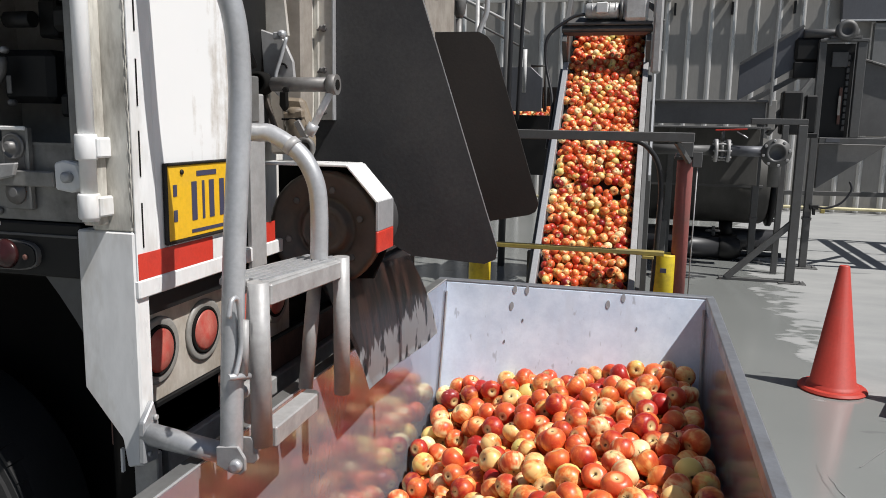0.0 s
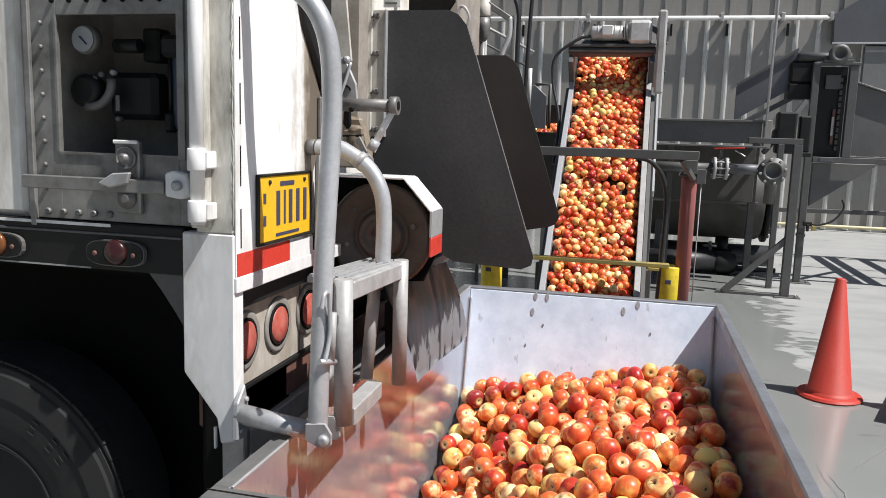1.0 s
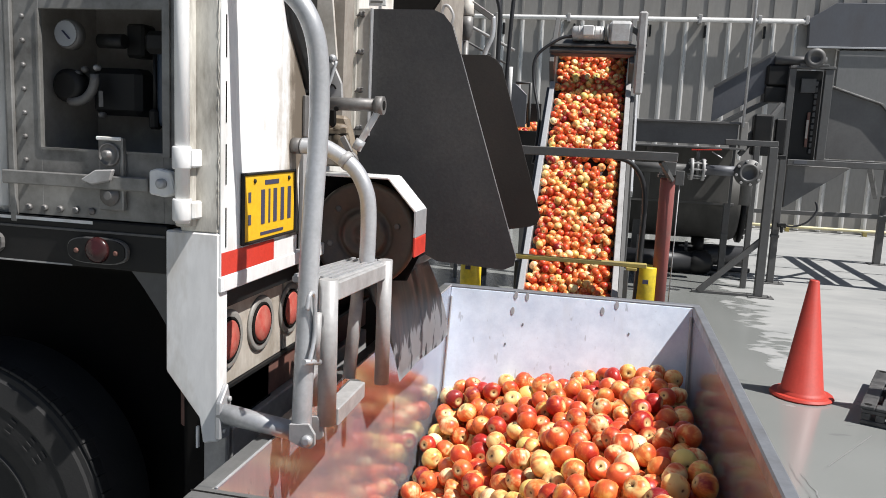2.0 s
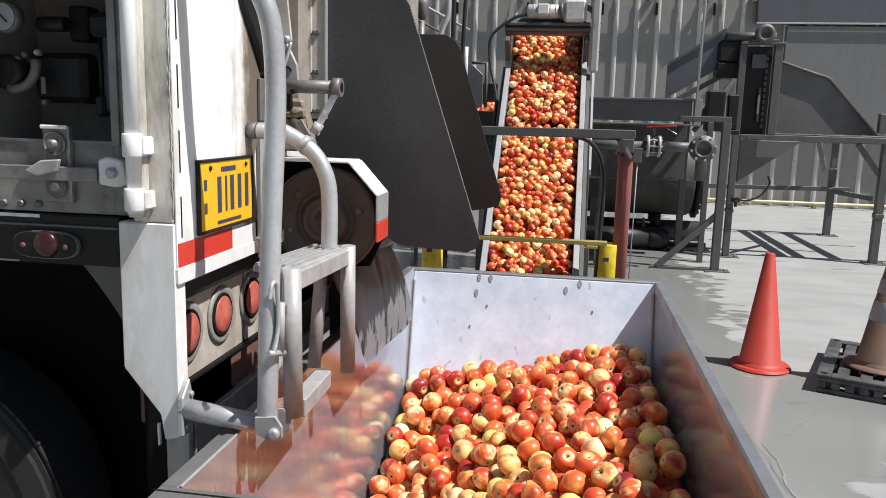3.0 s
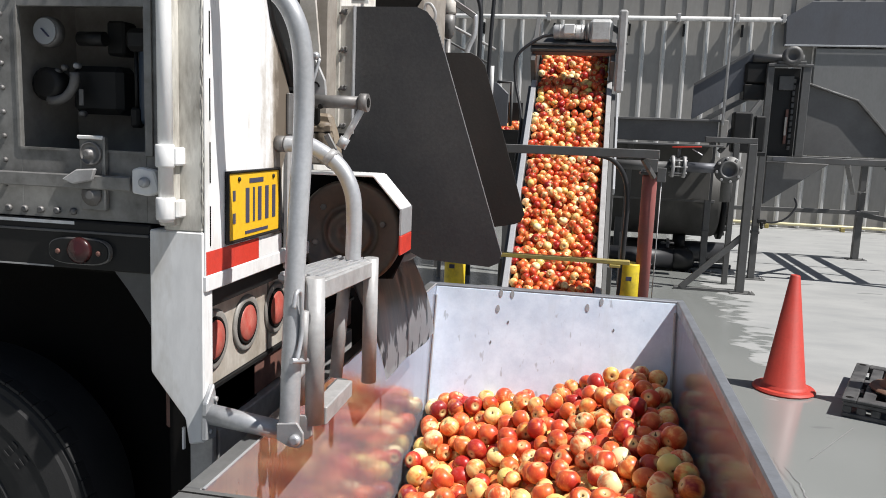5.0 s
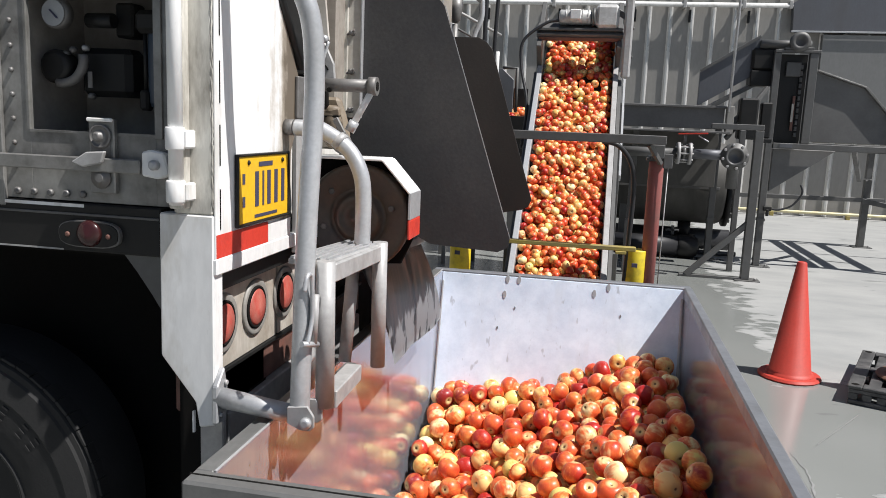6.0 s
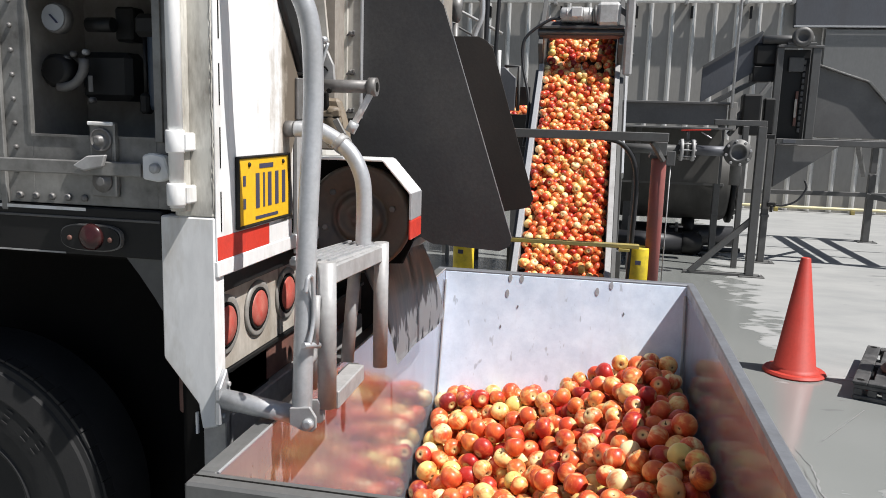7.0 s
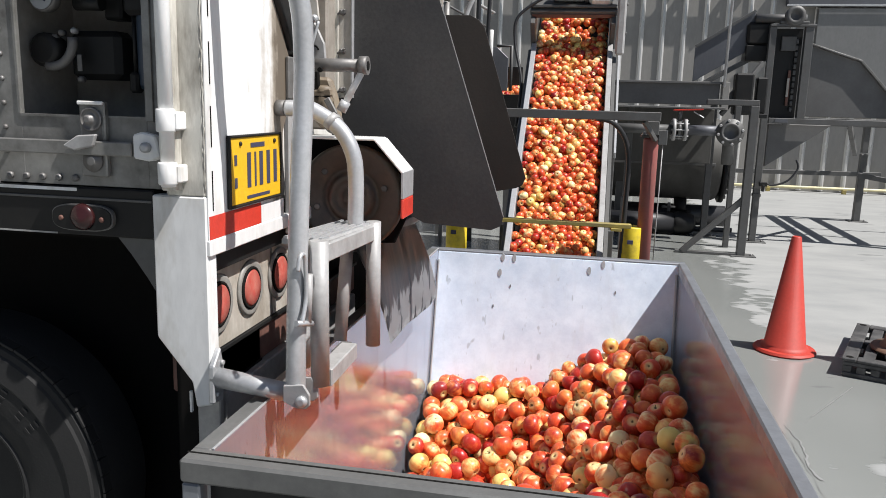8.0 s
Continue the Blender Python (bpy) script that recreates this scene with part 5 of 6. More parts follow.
            top, low = Vector((-0.66, 2.09 + 0.80 * f, 1.14 - 0.06 * f)), Vector((-0.62, 2.336 + 0.815 * f, 0.765 - 0.04 * f))
            p = top.lerp(low, g)
            p.x += 0.02 * math.sin(g * 2.8) + 0.004 * math.sin(9 * f + 1.5 * g) * (0.4 + g)
            p.z += 0.0015 * math.sin(23 * f) * g
            col.append(bm.verts.new(p))
        grid.append(col)
    for i in range(n):
        for j in range(k):
            q = bm.faces.new((grid[i][j], grid[i + 1][j], grid[i + 1][j + 1], grid[i][j + 1]))
            q.smooth = True
    bmesh.ops.solidify(bm, geom=bm.faces[:], thickness=0.007)
    part("rubber_flap", bm, M_WET, t, "wet black rubber flap streaked with juice")
    part("flap_clamp", slab(-0.72, -0.675, 2.40, 2.95, 1.12, 1.17, .004), M_FRAME, t)

    # marker bar, fender, wheel
    part("marker_rail", slab(-6.0, -1.016, YS - .01, YS + .06, 1.203, 1.322, .004), M_BLACK, t, "dark marker lamp rail")
    part("rail_edge", slab(-6.0, -1.22, YS - .0115, YS - .0105, 1.312, 1.320, 0), M_WHITE, t, "chipped pale rail edge")
    part("rail_lip", slab(-6.0, -1.02, YS - .0145, YS - .0103, 1.292, 1.298, .001), M_FRAME, t)
    part("rail_edge", slab(-6.0, -1.28, YS - .0115, YS - .0105, 1.204, 1.208, 0), M_STEEL, t)
    for x, m, nm in ((-1.201, M_LENS_DARK, "red side marker lamp"), (-1.558, M_AMBER, "amber side marker lamp")):
        oval = [(x + .083 * math.copysign(abs(math.cos(a)) ** .6, math.cos(a)), 1.249 + .033 * math.copysign(abs(math.sin(a)) ** .7, math.sin(a))) for a in np.linspace(0, 2 * math.pi, 25)[:-1]]
        inner = [(x + (px - x) * .955, 1.249 + (pz - 1.249) * .91) for px, pz in oval]
        ml = part("marker_lamp", prism(oval, "y", YS - .022, YS - .0103, 0), M_DULL, t, nm)
        part("marker_base", prism(inner, "y", YS - .026, YS - .0222, 0), M_BLACK, ml)
        part("marker_lens", lathe([(.033, 0), (.031, .007), (.022, .013), (.0, .016)], 20, (x + .005, YS - .0262, 1.252), "y"), m, ml, nm)
        for dx in (-.055, .055):
            part("marker_screw", lathe([(.007, 0), (.006, .003), (.003, .004)], 8, (x + dx, YS - .0262, 1.247), "y"), M_MAROON, ml)
    part("fender", joined(prism([(-1.125, 1.2025), (-1.09, 1.16), (-1.05, 1.105), (-1.018, 1.055), (-1.018, 1.2025)], "y", YS + .004, YS + .02, 0)), M_FRAME, t)
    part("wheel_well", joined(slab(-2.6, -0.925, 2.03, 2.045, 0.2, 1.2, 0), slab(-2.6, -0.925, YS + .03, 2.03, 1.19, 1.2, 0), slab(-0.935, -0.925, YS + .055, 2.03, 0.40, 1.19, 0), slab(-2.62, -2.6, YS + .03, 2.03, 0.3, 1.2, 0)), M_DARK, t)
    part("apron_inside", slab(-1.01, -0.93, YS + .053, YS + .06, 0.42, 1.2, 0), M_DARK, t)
    wx, wz = -1.687, 0.460
    wheel = part("wheel", lathe([(0.0, -.06), (0.13, -.06), (0.165, .0), (0.195, .04)], 40, (wx, 1.80, wz), "y"), M_FRAME, t, "dark wheel")
    part("tyre", smoothed(lathe([(0.20, -.12), (0.41, -.14), (0.452, -.10), (0.4595, -.09), (0.4595, .06), (0.454, .080), (0.440, .098), (0.425, .100), (0.419, .106), (0.36, .113), (0.352, .108), (0.28, .110), (0.222, .098), (0.215, .103), (0.200, .092), (0.192, .06)], 64, (wx, 1.80, wz), "y"), 25), M_TYRE, wheel, "black worn truck tyre")
    rng = random.Random(4)
    for k in range(60):
        a = 2 * math.pi * k / 60
        c, s = math.cos(a), math.sin(a)
        lift = rng.uniform(-.002, .002)
        b = slab(-.0225, .0225, -.02, .03, -.008, .0005 + lift, .001)
        bmesh.ops.transform(b, matrix=Matrix.Translation((wx + .458 * c, 1.722, wz + .458 * s)) @ Matrix.Rotation(-a + math.pi / 2, 4, "Y"), verts=b.verts)
        part("tread_block", b, M_TYRE, wheel)
    part("rim_ring", tube([(wx + .198 * math.cos(a), 1.715, wz + .198 * math.sin(a)) for a in np.linspace(0, 2 * math.pi, 49)], .004, 8), M_FRAME, wheel)
    for a in (0.66, 0.80, 1.02):
        for d in (-.02, .0, .02):
            b = slab(-.010, .010, -.0015, .0015, -.003, .003, 0)
            bmesh.ops.transform(b, matrix=Matrix.Translation((wx + (.322 + d) * math.cos(a), 1.6905, wz + (.322 + d) * math.sin(a))) @ Matrix.Rotation(-a + math.pi / 2, 4, "Y"), verts=b.verts)
            part("raised_mark", b, M_TYRE, wheel)
    # upper tail works beyond the first shield
    part("tail_plate", prism([(3.55, 1.2), (4.05, 1.2), (4.05, 3.0), (3.55, 3.0)], "x", -0.90, -0.80, .004), M_MAST, t)
    part("dark_gable", prism([(-0.93, 2.06), (-0.77, 2.06), (-0.73, 2.12), (-0.86, 2.5), (-0.93, 2.5)], "y", 3.2, 3.22, .003), M_DARK, t)
    board = part("notice_board", slab(-0.872, -0.808, 2.70, 2.706, 2.012, 2.15, .002), M_WHITE, t, "small white notice")
    for k in range(6):
        part("notice_bar", slab(-0.865, -0.820 - .006 * (k % 3), 2.6975, 2.6995, 2.022 + k * .02, 2.029 + k * .02, 0), M_DULL, board)
    part("hook", tube(smooth_path([(-0.745, 3.5, 2.06), (-0.735, 3.5, 2.10), (-0.755, 3.5, 2.14), (-0.780, 3.5, 2.145), (-0.79, 3.5, 2.10)], 4), .007, 8), M_STEEL, t)
    part("air_filter", joined(lathe([(.035, 0), (.04, .01), (.04, .06), (.032, .07), (.032, .09), (.02, .10)], 18, (-0.80, 4.15, 2.2))), M_BEIGE, t, "cream cap of an air fitting")
    part("air_bowl", lathe([(.015, 0), (.028, .02), (.036, .07), (.038, .12)], 18, (-0.80, 4.15, 2.075)), M_DULL, t)
    part("air_stem", tube([(-0.80, 4.15, 1.6), (-0.80, 4.15, 2.07)], .016, 12), M_DULL, t)
    part("air_bracket", bar((-0.80, 4.15, 2.28), (-0.66, 4.15, 2.19), .03, .03), M_DULL, t)
    part("air_pipe", tube(smooth_path([(-0.66, 4.15, 2.2), (-0.66, 4.15, 2.1), (-0.70, 4.15, 1.98), (-0.71, 4.15, 1.7)], 5), .014, 8), M_GALV, t)


truck()


# ---- guard rails, posts and cones ----
def bollard(x, y):
    b = thing("bollard", (x, y, 0), "yellow painted steel pipe bollard with chipped paint", "bollard", "bollards before the elevator")
    part("pipe", lathe([(.079, 0), (.079, .70), (.076, .708)], 24, (x, y, 0)), M_YELLOW, b)
    part("chip", slab(x - .03, x + .01, y - .081, y - .0765, .59, .62, .001), M_INK, b, "dark chip in the paint")
    part("base_plate", slab(x - .12, x + .12, y - .12, y + .12, 0.0, .012, .002), M_OLDYELLOW, b)


bollard(0.312, 5.62)
bollard(-0.968, 5.62)


def rails():
    r = thing("yellow_guard_rail", (-0.33, 5.5, 0.72), "worn yellow flat rail between the bollards", "rail")
    part("flat_bar", slab(-0.97, 0.30, 5.47, 5.53, .712, .742, .004), M_OLDYELLOW, r)
    part("bracket", slab(0.16, 0.235, 5.46, 5.56, .690, .711, .003), M_OLDYELLOW, r)
    g = thing("steel_cross_beam", (-0.1, 5.4, 1.5), "grey square steel beam across the elevator", "beam")
    part("beam", slab(-1.6, 0.435, 5.36, 5.44, 1.462, 1.522, .004), M_FRAME, g)
    part("strut", bar((0.33, 5.42, 1.46), (0.42, 5.5, 1.33), .03, .03), M_FRAME, g)
    p = thing("red_post", (0.395, 5.6, 0), "faded red steel post with bolted cap", "post")
    part("pipe", lathe([(.052, 0), (.052, 1.33), (.048, 1.345)], 20, (0.40, 5.62, 0)), M_REDPOST, p)
    part("cap", slab(0.33, 0.47, 5.55, 5.69, 1.345, 1.365, .003), M_FRAME, p)
    for x in (.345, .455):
        part("cap_bolt", bolt((x, 5.57, 1.3655), .012, "z", .02), M_STEEL, p)
    part("bracket", joined(slab(.36, .44, 5.5, 5.56, 1.366, 1.46, .004), slab(.44, .50, 5.52, 5.55, 1.30, 1.40, .003)), M_FRAME, p)
    part("wire", tube([(0.475, 5.55, 1.33), (0.47, 5.56, 0.3)], .004, 6), M_STEEL, p)
    h = single("black_hose", tube(smooth_path([(0.02, 5.47, 1.47), (0.13, 5.5, 1.44), (0.22, 5.54, 1.33), (0.255, 5.56, 1.15), (0.25, 5.58, 0.8), (0.24, 5.6, 0.4), (0.25, 5.72, 0.02)], 8), .017, 10), M_HOSE, (0.2, 5.6, 0), "black rubber hose hanging from the beam", "hose")


rails()


def cone(x, y, z0, height, half, body, label, bands=()):
    c = thing("traffic_cone", (x, y, z0), label, "traffic cone")
    base = smoothed(lathe([(half * 1.08, z0), (half * 1.12, z0 + .010), (half * 1.06, z0 + .024), (half * .8, z0 + .026)], 20, (x, y, 0)), 50)
    part("base", base, body, c)
    r0, r1 = half * .74, .030
    prof = [(r0 + .02, z0 + .0262), (r0 + .012, z0 + .04), (r0, z0 + .048), (r1, z0 + height - .006), (r1 - .005, z0 + height), (r1 - .012, z0 + height - .003)]
    part("shell", smoothed(lathe(prof, 32, (x, y, 0)), 50), body, c)
    for lo, hi in bands:
        ra, rb = r0 + (r1 - r0) * (lo - .048) / (height - .05), r0 + (r1 - r0) * (hi - .048) / (height - .05)
        part("band", lathe([(ra + .001, z0 + lo), (ra + .003, z0 + lo + .002), (rb + .003, z0 + hi - .002), (rb + .001, z0 + hi)], 32, (x, y, 0)), M_BAND, c, "grey reflective band")


cone(1.322, 5.206, 0.0, 0.765, 0.175, M_CONE, "orange-red plastic traffic cone on the wet concrete")


def pallet():
    p = thing("plastic_pallet", (2.13, 5.035, 0), "low black plastic pallet on the concrete, open deck greyed for sun sheen", "pallet")
    m = Matrix.Translation((2.13, 5.035, 0)) @ Matrix.Rotation(radians(-22), 4, "Z")

    def put(name, bm, mat=M_PALLET):
        bmesh.ops.transform(bm, matrix=m, verts=bm.verts)
        part(name, bm, mat, p)
    for k in range(6):
        put("deck_slat", slab(-.345 + k * .125, -.28 + k * .125, -.40, .40, .088, .108, .004))
    for x in (-.45, .37):
        put("deck_edge", slab(x, x + .08, -.465, .465, .095, .116, .005))
    for y in (-.465, -.035, .385):
        put("deck_edge", slab(-.369, .369, y, y + .08, .095, .1152, .005))
    for x in (-.41, .41):
        for y in (-.425, .425):
            put("drain_hole", lathe([(.022, .1162), (.020, .1168)], 14, (x, y, 0)), M_DARK)
    for y in (-.46, -.03, .40):
        put("runner", slab(-.44, .44, y, y + .06, .0, .028, .004))
        put("deck_rail", slab(-.44, .44, y, y + .06, .070, .0945, .004))
        for k in range(12):
            x = -.44 + k * .0755
            put("block", slab(x, x + .048, y + .004, y + .056, .0285, .0695, .003))
    for x in (-.44, .40):
        for k in range(9):
            y = -.385 + k * .09
            put("block", slab(x, x + .04, y, y + .055, .0285, .0945, .003))


pallet()
cone(1.985, 5.0, 0.1165, 0.71, 0.19, M_OLDCONE, "faded dirty traffic cone standing on the black pallet", ((0.30, 0.42), (0.47, 0.56)))


# ---- plant behind, beside the elevator ----
def leg(parent, x, y, z1, w=.07, foot=True):
    part("leg", slab(x - w / 2, x + w / 2, y - w / 2, y + w / 2, .0125, z1, .004), M_FRAME, parent)
    if foot:
        part("foot_plate", slab(x - .11, x + .15, y - .09, y + .09, 0, .012, .002), M_FRAME, parent)
        part("anchor_bolt", bolt((x + .10, y - .05, .012), .012, "z", .025), M_STEEL, parent)


def tank():
    t = thing("horizontal_tank", (0.85, 9.2, 0), "dull grey horizontal steel tank in a frame", "tank")
    def back(bm):
        """Sets a piece of the tank further off, larger by as much."""
        bmesh.ops.transform(bm, matrix=Matrix.Translation((0, 0, 1.55)) @ Matrix.Scale(1.158, 4) @ Matrix.Translation((0, 0, -1.55)), verts=bm.verts)
        return bm
    body = lathe([(.0, -.70), (.30, -.68), (.44, -.60), (.46, -.55), (.46, .62), (.44, .66), (.0, .67)], 40, (0.72, 9.15, 1.0), "x")
    part("shell", smoothed(back(body), 30), M_MACHINE, t)
    part("saddle_band", back(slab(.02, 1.30, 8.672, 8.692, .955, .985, .002)), M_FRAME, t)
    part("end_flange", back(lathe([(.28, 0), (.30, .01), (.30, .05), (.27, .06)], 28, (1.40, 9.1, .82), "x")), M_BLACK, t)
    for k in range(10):
        a = k * math.pi / 5
        part("flange_bolt", back(bolt((1.461, 9.1 + .24 * math.cos(a), .82 + .24 * math.sin(a)), .02, "x", .025)), M_FRAME, t)
    part("end_dome", back(lathe([(.22, 0), (.20, .05), (.12, .10), (0, .12)], 24, (1.46, 9.1, .82), "x")), M_BLACK, t)
    part("outlet", back(tube([(1.0, 9.0, .56), (1.0, 9.0, .38)], .07, 16)), M_BLACK, t)
    part("outlet_flange", back(tube([(1.0, 9.0, .42), (1.0, 9.0, .38)], .13, 18)), M_BLACK, t)
    part("gland", back(joined(slab(.78, .92, 8.70, 8.74, .48, .50, .002), slab(.84, .87, 8.70, 8.74, .44, .54, .002))), M_FRAME, t)
    leg(t, 1.405, 9.92, 1.62, .075)
    part("leg_sleeve", slab(1.36, 1.45, 9.875, 9.965, .50, .53, .003), M_FRAME, t)
    leg(t, .36, 10.2, .75, .09)
    leg(t, 0.42, 9.62, 1.58)
    leg(t, 0.36, 8.55, .60, .06)
    # the trough's wide flat pan is added to keep sun off the tank
    part("upper_trough", joined(slab(.15, 1.36, 9.28, 9.34, 1.60, 1.84, .006), slab(.15, 1.38, 9.24, 9.40, 1.835, 1.86, .003), slab(.15, 1.34, 8.62, 9.62, 1.555, 1.575, .003)), M_TROUGH, t)
    part("upper_housing", slab(.15, 1.37, 9.60, 9.64, 0.92, 1.556, .004), M_MACHINE, t, "dull dark housing above the tank")
    part("trough_end", slab(1.385, 1.46, 9.24, 9.38, 1.55, 1.86, .004), M_WALL, t, "pale end plate of the trough")
    part("stay", bar((1.40, 9.3, 1.50), (1.85, 9.6, 2.1), .04, .05), M_FRAME, t)
    dp = thing("black_drain_pipe", (0.75, 8.9, 0), "black plastic drain pipe lying on the concrete", "pipe")
    part("pipe", tube([(0.15, 9.95, .14), (1.05, 9.95, .14)], .125, 18), M_HOSE, dp)
    part("pipe_end", smoothed(lathe([(.13, 0), (.142, .03), (.142, .16), (.11, .23), (.04, .26)], 20, (1.05, 9.95, .142), "x"), 40), M_BLACK, dp)
    part("pipe", tube([(0.15, 10.6, .17), (1.75, 10.6, .17)], .14, 14), M_HOSE, dp)
    part("pipe", tube([(0.9, 10.2, .04), (1.8, 10.25, .04)], .03, 12), M_HOSE, dp)


tank()


def valve_line():
    v = thing("valve_pipe", (1.0, 8.45, 1.34), "grey water pipe with flanged valve and red lever", "pipe")
    y, z = 8.45, 1.335
    part("pipe", tube([(0.2, y, z), (0.80, y, z)], .05, 16), M_FRAME, v)
    part("pipe", tube([(0.95, y, z), (1.31, y, z)], .052, 16), M_BLUEGREY, v, "blue-grey pipe length")
    for x in (.80, .855, .915):
        part("flange", tube([(x, y, z), (x + .03, y, z)], .115 if x != .855 else .09, 22), M_STEEL if x != .855 else M_FRAME, v)
    for k in range(8):
        a = k * math.pi / 4
        part("stud", tube([(.785, y + .09 * math.cos(a), z + .09 * math.sin(a)), (.96, y + .09 * math.cos(a), z + .09 * math.sin(a))], .009, 6), M_STEEL, v)
    part("valve_stem", tube([(.87, y, z + .09), (.87, y, z + .20)], .02, 10), M_FRAME, v)
    part("lever", bar((.80, y, z + .20), (1.09, y - .05, z + .215), .03, .014), M_RED, v, "red valve lever")
    part("lever_tail", bar((1.0, y - .03, z + .19), (1.10, y - .06, z + .13), .015, .012), M_GALV, v)
    part("blank_flange", lathe([(.0, -.03), (.14, -.03), (.14, .01), (.10, .012), (.10, .03), (.07, .03), (.07, .012), (.0, .012)], 28, (1.372, y - .05, z - .01), "y"), M_FRAME, v)
    for k in range(8):
        a = k * math.pi / 4 + .2
        part("flange_nut", bolt((1.372 + .12 * math.cos(a), y - .061, z - .01 + .12 * math.sin(a)), .016, "y", .02), M_STEEL, v)
    part("elbow", tube([(1.31, y, z), (1.37, y + .02, z), (1.39, y + .1, z - .1), (1.39, y + .1, z - .35)], .06, 14), M_FRAME, v)


valve_line()


def front_stand():
    s = thing("pipe_stand", (1.63, 8.63, 0), "grey steel stand with a diagonal brace bolted to the concrete", "stand")
    leg(s, 1.635, 8.66, 1.60, .085)
    part("beam", slab(1.15, 1.675, 8.62, 8.69, 1.602, 1.66, .004), M_FRAME, s)
    part("brace", bar((1.02, 8.64, .02), (1.62, 8.66, .62), .05, .06), M_FRAME, s)
    part("sole", slab(.95, 1.6, 8.62, 8.68, .0, .03, .003), M_FRAME, s)
    part("back_leg", slab(1.53, 1.59, 9.15, 9.21, 0, 1.6, .003), M_FRAME, s)
    mo = part("black_motor", slab(1.52, 1.72, 9.27, 9.45, 1.5, 1.96, .02), M_BLACK, s, "black finned motor")
    mo = part("black_motor", slab(1.76, 1.88, 9.33, 9.45, 1.52, 1.92, .015), M_BLACK, s, "small black motor")
    part("motor_base", slab(1.73, 1.90, 9.31, 9.47, 1.47, 1.519, .006), M_BLACK, mo)
    part("brace", bar((1.38, 9.3, 1.60), (1.72, 9.45, 1.95), .035, .05), M_FRAME, s)


front_stand()


def sorting_tower():
    t = thing("sorting_tower", (2.3, 9.67, 0), "grey steel machine tower with sloped chute and side hopper", "machine")
    leg(t, 1.985, 9.67, 2.50, .075)
    part("leg_sleeve", slab(1.94, 2.03, 9.62, 9.72, .55, .585, .003), M_FRAME, t)
    part("upright", slab(2.33, 2.42, 9.63, 9.71, 1.48, 2.50, .004), M_FRAME, t)
    part("top_bar", slab(1.95, 2.44, 9.62, 9.72, 2.502, 2.53, .004), M_FRAME, t)
    part("back_plate", slab(2.03, 2.33, 9.74, 9.76, 1.46, 2.49, .002), M_BLACK, t)
    part("name_tag", slab(2.10, 2.26, 9.70, 9.735, 2.24, 2.40, .004), M_FRAME, t)
    part("bearing", joined(lathe([(.10, 0), (.11, .01), (.11, .06), (.06, .07), (.05, .05), (.0, .05)], 24, (2.20, 9.66, 2.62), "y"), slab(2.05, 2.36, 9.62, 9.70, 2.532, 2.56, .004)), M_FRAME, t)
    part("shaft", tube([(1.80, 9.75, 2.60), (2.35, 9.75, 2.60)], .05, 14), M_FRAME, t)
    part("head_box", joined(slab(1.72, 2.02, 9.72, 9.98, 2.30, 2.56, .03), slab(1.72, 1.96, 9.72, 9.98, 2.12, 2.30, .01)), M_BLACK, t)
    for k in range(12):
        part("chain_link", slab(2.255, 2.285, 9.70, 9.725, 1.55 + k * .07, 1.60 + k * .07, .005), M_FRAME, t)
    part("red_strip", slab(2.205, 2.235, 9.70, 9.72, 1.62, 2.02, .003), M_MAROON, t)
    part("pale_strip", slab(2.20, 2.225, 9.69, 9.699, 1.72, 1.93, .002), M_BEIGE, t)
    part("slope_chute", prism([(1.16, 1.87), (1.16, 2.27), (1.72, 2.66), (1.80, 2.68), (1.80, 2.26), (1.72, 2.22)], "y", 9.78, 9.80, .003), M_BLUEGREY, t, "blue-grey sloped chute wall")
    part("chute_lip", bar((1.16, 9.76, 2.28), (1.80, 9.76, 2.69), .02, .03), M_FRAME, t)
    part("chute_floor", bar((1.20, 9.95, 1.80), (1.92, 9.95, 2.22), .34, .05), M_FRAME, t)
    part("deck_beam", slab(2.03, 4.8, 9.63, 9.71, 1.41, 1.475, .004), M_FRAME, t)
    part("green_tag", slab(2.10, 2.24, 9.622, 9.629, 1.425, 1.468, .001), M_BLUEGREY, t)
    part("side_hopper", prism([(2.43, 2.34), (3.04, 2.14), (3.62, 1.50), (2.43, 1.50)], "y", 9.95, 10.0, .003), M_TROUGH, t)
    part("hopper_flange", joined(bar((2.43, 9.93, 2.35), (3.04, 9.93, 2.15), .05, .02), bar((3.04, 9.93, 2.15), (3.64, 9.93, 1.50), .05, .025)), M_DULL, t)
    part("funnel", prism([(2.06, 1.405), (2.75, 1.405), (2.06, .90)], "y", 9.75, 10.1, .004), M_TROUGH, t)
    part("upper_bin", prism([(2.45, 2.02), (2.45, 2.35), (3.05, 2.16), (3.64, 1.52), (3.64, 1.50), (2.45, 1.50)], "y", 10.02, 10.03, 0), M_MACHINE, t)
    b = thing("wall_bin", (5.5, 16.1, 1.4), "big blue-grey sheet metal bin against the siding", "bin")
    part("upper_box", prism([(3.47, 3.54), (3.44, 4.07), (3.88, 4.36), (9.0, 4.36), (9.0, 3.54)], "y", 16.20, 16.39, .006), M_BLUEGREY, b)
    part("lower_box", slab(4.03, 9.0, 16.22, 16.39, 1.50, 3.495, .004), M_WALLBIN, b)
    part("bin_edge", bar((3.44, 16.18, 3.54), (6.4, 16.18, 3.54), .03, .03), M_GALV, b)
    leg(t, 3.66, 9.69, 1.41, .085)
    part("leg_sleeve", slab(3.61, 3.71, 9.64, 9.74, .55, .60, .003), M_FRAME, t)
    leg(t, 4.75, 9.69, 1.41, .085)
    part("deck_brace", bar((2.95, 9.75, 1.40), (3.30, 10.6, 1.05), .05, .06), M_FRAME, t)
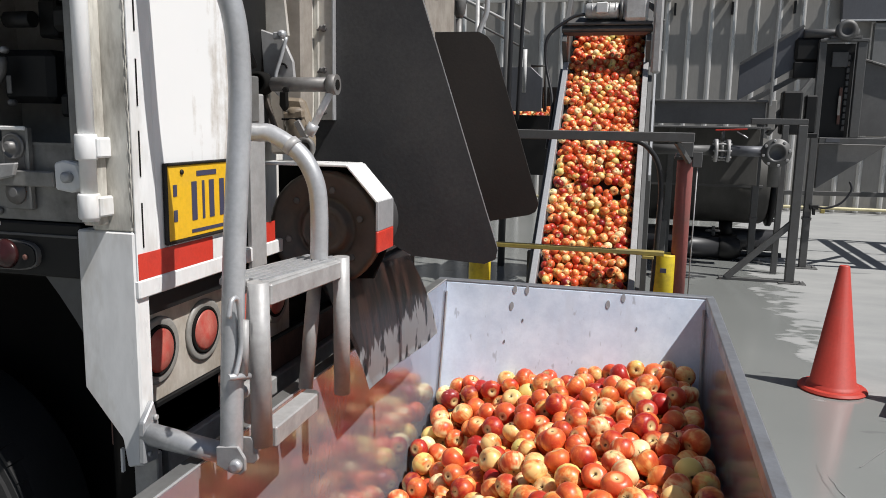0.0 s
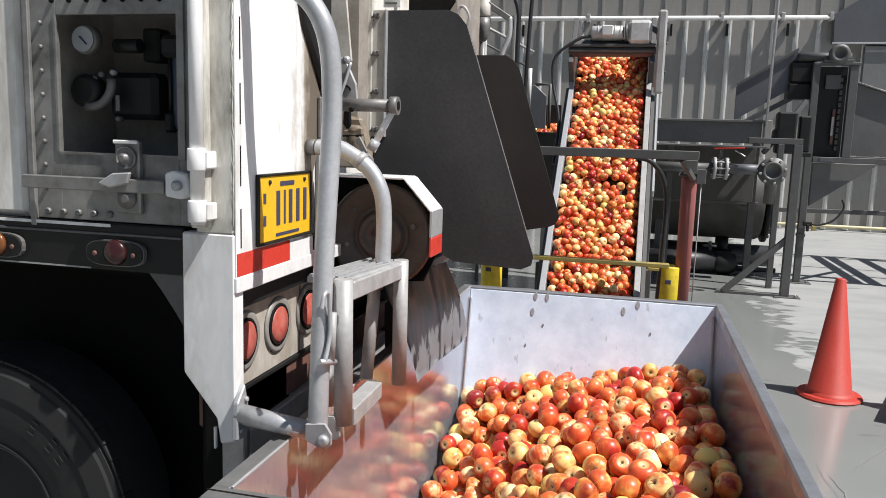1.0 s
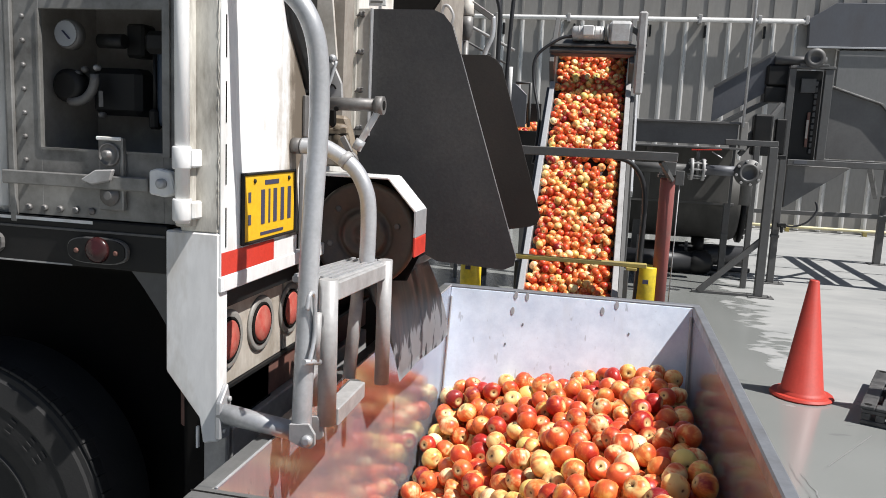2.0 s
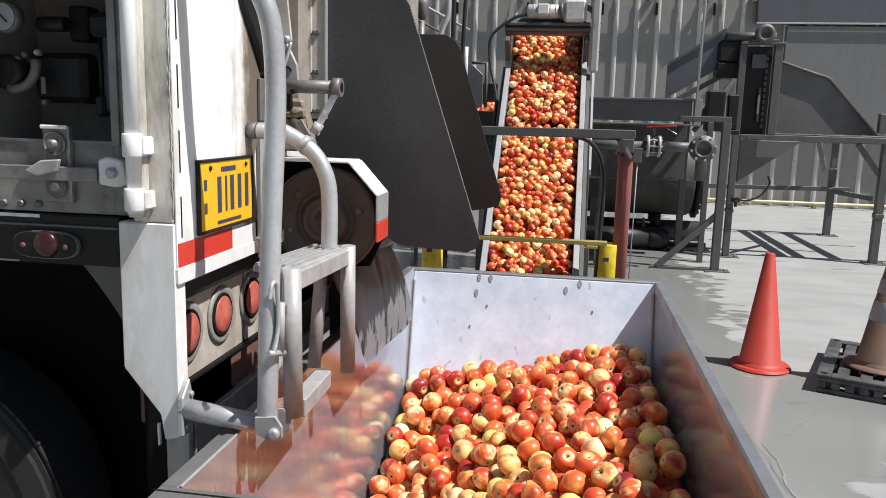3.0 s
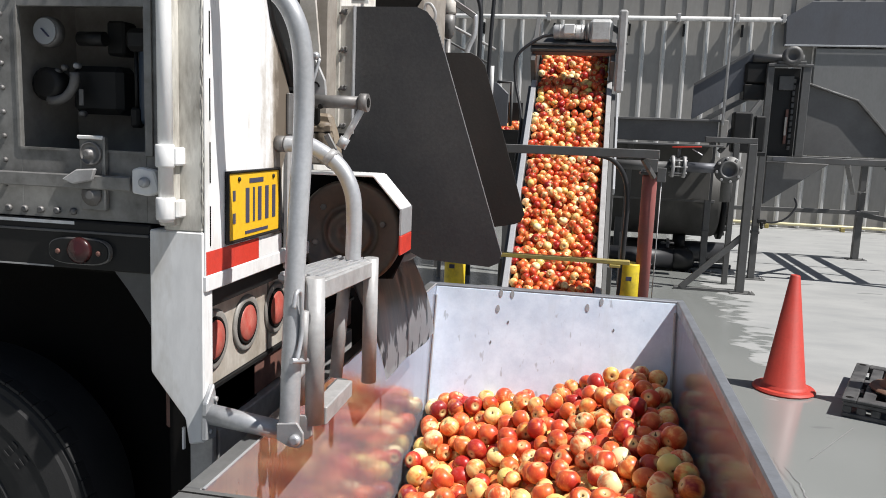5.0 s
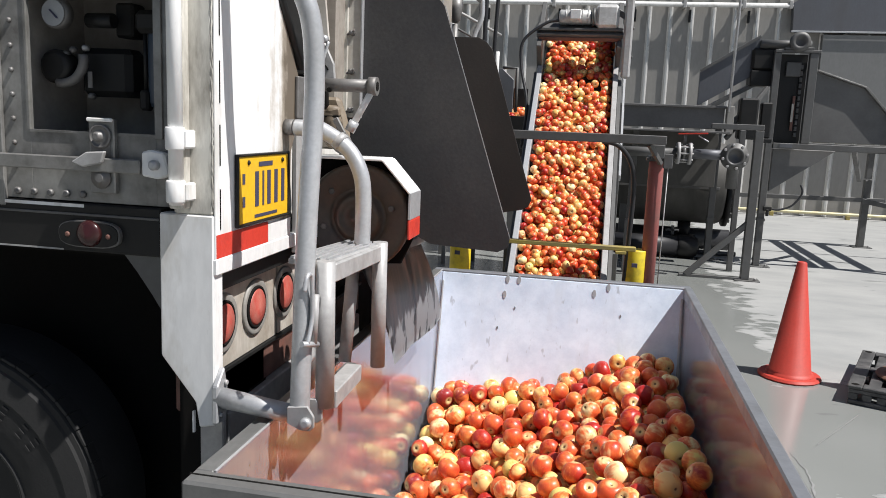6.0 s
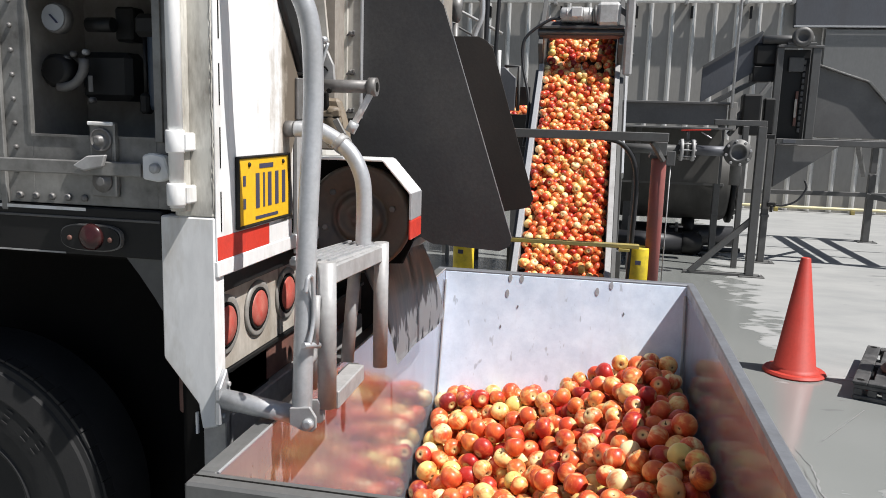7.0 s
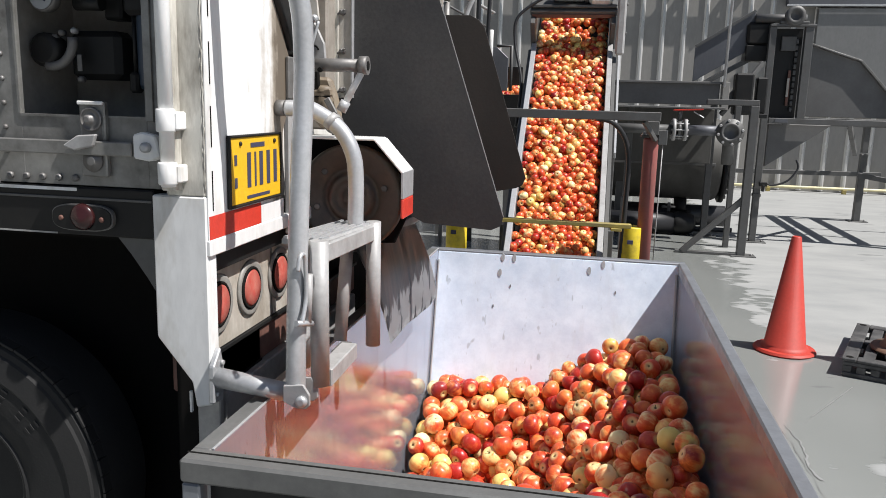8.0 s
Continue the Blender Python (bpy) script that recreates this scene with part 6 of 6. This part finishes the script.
    part("deck_brace", bar((3.35, 9.69, 1.40), (3.64, 9.69, 1.02), .04, .06), M_FRAME, t)
    leg(t, 3.87, 12.08, .98, .09)
    part("back_leg", slab(3.83, 3.91, 12.04, 12.12, 1.0, 1.40, .004), M_FRAME, t)
    part("low_rail", bar((2.05, 11.98, .68), (4.1, 12.0, .70), .05, .06), M_FRAME, t)
    part("low_rail", bar((3.3, 10.4, .80), (3.8, 10.3, .72), .05, .06), M_FRAME, t)
    for x in (3.60, 3.80, 4.22):
        part("deck_member", slab(x - .06, x + .06, 9.712, 12.0, 1.41, 1.47, .004), M_FRAME, t)
    part("deck_beam", slab(2.6, 4.8, 12.0, 12.08, 1.41, 1.475, .004), M_FRAME, t)
    part("deck_member", slab(2.9, 4.8, 10.85, 10.89, 1.38, 1.409, .004), M_FRAME, t)
    part("side_box", slab(3.55, 3.72, 9.66, 9.74, 1.53, 1.75, .006), M_FRAME, t)
    part("air_line", tube(smooth_path([(2.03, 9.6, .72), (2.15, 9.58, .70), (2.30, 9.58, .76), (2.40, 9.6, .90), (2.38, 9.62, 1.0)], 6), .012, 8), M_HOSE, t)
    part("air_valve", joined(slab(1.99, 2.08, 9.57, 9.62, .68, .73, .004), slab(2.02, 2.05, 9.56, 9.60, .62, .70, .004)), M_BLACK, t)
    t.location.x -= 0.047
    c = thing("vertical_conduit", (1.40, 9.2, 1.8), "thin grey conduit running up from the trough", "pipe")
    part("pipe", tube([(1.395, 9.22, 1.80), (1.42, 9.22, 5.5)], .016, 8), M_GALV, c)


sorting_tower()


def left_plant():
    """Plant glimpsed between the rubber shields and the elevator."""
    b = thing("fruit_bin", (-1.0, 9.2, 0), "dark steel bin with a heap of apples inside", "bin")
    part("wall", joined(slab(-1.9, -0.86, 8.9, 8.93, 1.0, 1.66, .004), slab(-1.9, -0.9, 9.6, 9.63, 1.0, 2.0, .004), slab(-1.9, -0.95, 8.93, 9.6, 1.0, 1.04, .004)), M_BLACK, b)
    part("side_plate", prism([(-1.6, 1.70), (-1.6, 2.18), (-1.13, 2.18), (-1.0, 2.06), (-1.0, 1.70)], "y", 8.86, 8.89, .004), M_BLUEGREY, b, "blue-grey side plate")
    part("leg", slab(-1.0, -.92, 8.9, 8.98, 0, 1.0, .004), M_FRAME, b)
    part("leg", slab(-1.8, -1.72, 8.9, 8.98, 0, 1.0, .004), M_FRAME, b)
    part("rod", tube([(-0.98, 9.0, 1.7), (-0.98, 9.0, 2.2), (-1.15, 9.0, 2.2)], .02, 10), M_FRAME, b)
    rng = np.random.RandomState(3)
    heap = []
    for k in range(70):
        x, y = rng.uniform(-1.5, -0.93), rng.uniform(8.98, 9.55)
        heap.append((int(rng.randint(6)), Matrix.Translation((x, y, 1.58 + 0.25 * (y - 8.98) + rng.uniform(0, .05))) @ Euler(rng.uniform(0, 6.28, 3)).to_matrix().to_4x4()))
    tagged(new("apple_heap", apple_mass("apple_heap", heap)), "heap of red and yellow apples in the dark bin", "apples", kind="stuff")
    part("bin_floor", slab(-1.9, -0.90, 8.931, 9.599, 1.50, 1.54, .002), M_BLACK, b)
    r = thing("pipe_rack", (-1.3, 8.0, 0), "galvanised pipe rack with hanging hoses", "rack")
    part("post", tube([(-1.35, 8.6, 0), (-1.35, 8.6, 2.9)], .04, 12), M_FRAME, r)
    part("cross_pipe", tube([(-1.9, 8.66, 2.90), (-1.25, 9.42, 2.61)], .018, 12), M_STEEL, r)
    part("cross_pipe", tube([(-1.9, 8.66, 2.72), (-1.3, 9.37, 2.43)], .013, 12), M_FRAME, r)
    part("post", tube([(-1.62, 8.3, 0), (-1.62, 8.3, 3.0)], .022, 12), M_STEEL, r)
    part("hose", tube(smooth_path([(-1.5, 8.5, 3.3), (-1.32, 8.5, 3.0), (-1.3, 8.5, 2.6), (-1.31, 8.5, 1.6)], 6), .026, 8), M_HOSE, r, "black hanging hose")
    part("hose", tube(smooth_path([(-1.15, 8.6, 3.5), (-1.18, 8.6, 3.0), (-1.2, 8.6, 2.5), (-1.22, 8.6, 1.6)], 6), .022, 8), M_HOSE, r, "black hanging hose")
    part("white_pipe", tube([(-1.19, 8.8, 1.9), (-1.19, 8.8, 2.36)], .022, 10), M_WHITEPIPE, r)


left_plant()


def motions():
    for ob, rows in MOVING:
        walk(ob, rows)


motions()
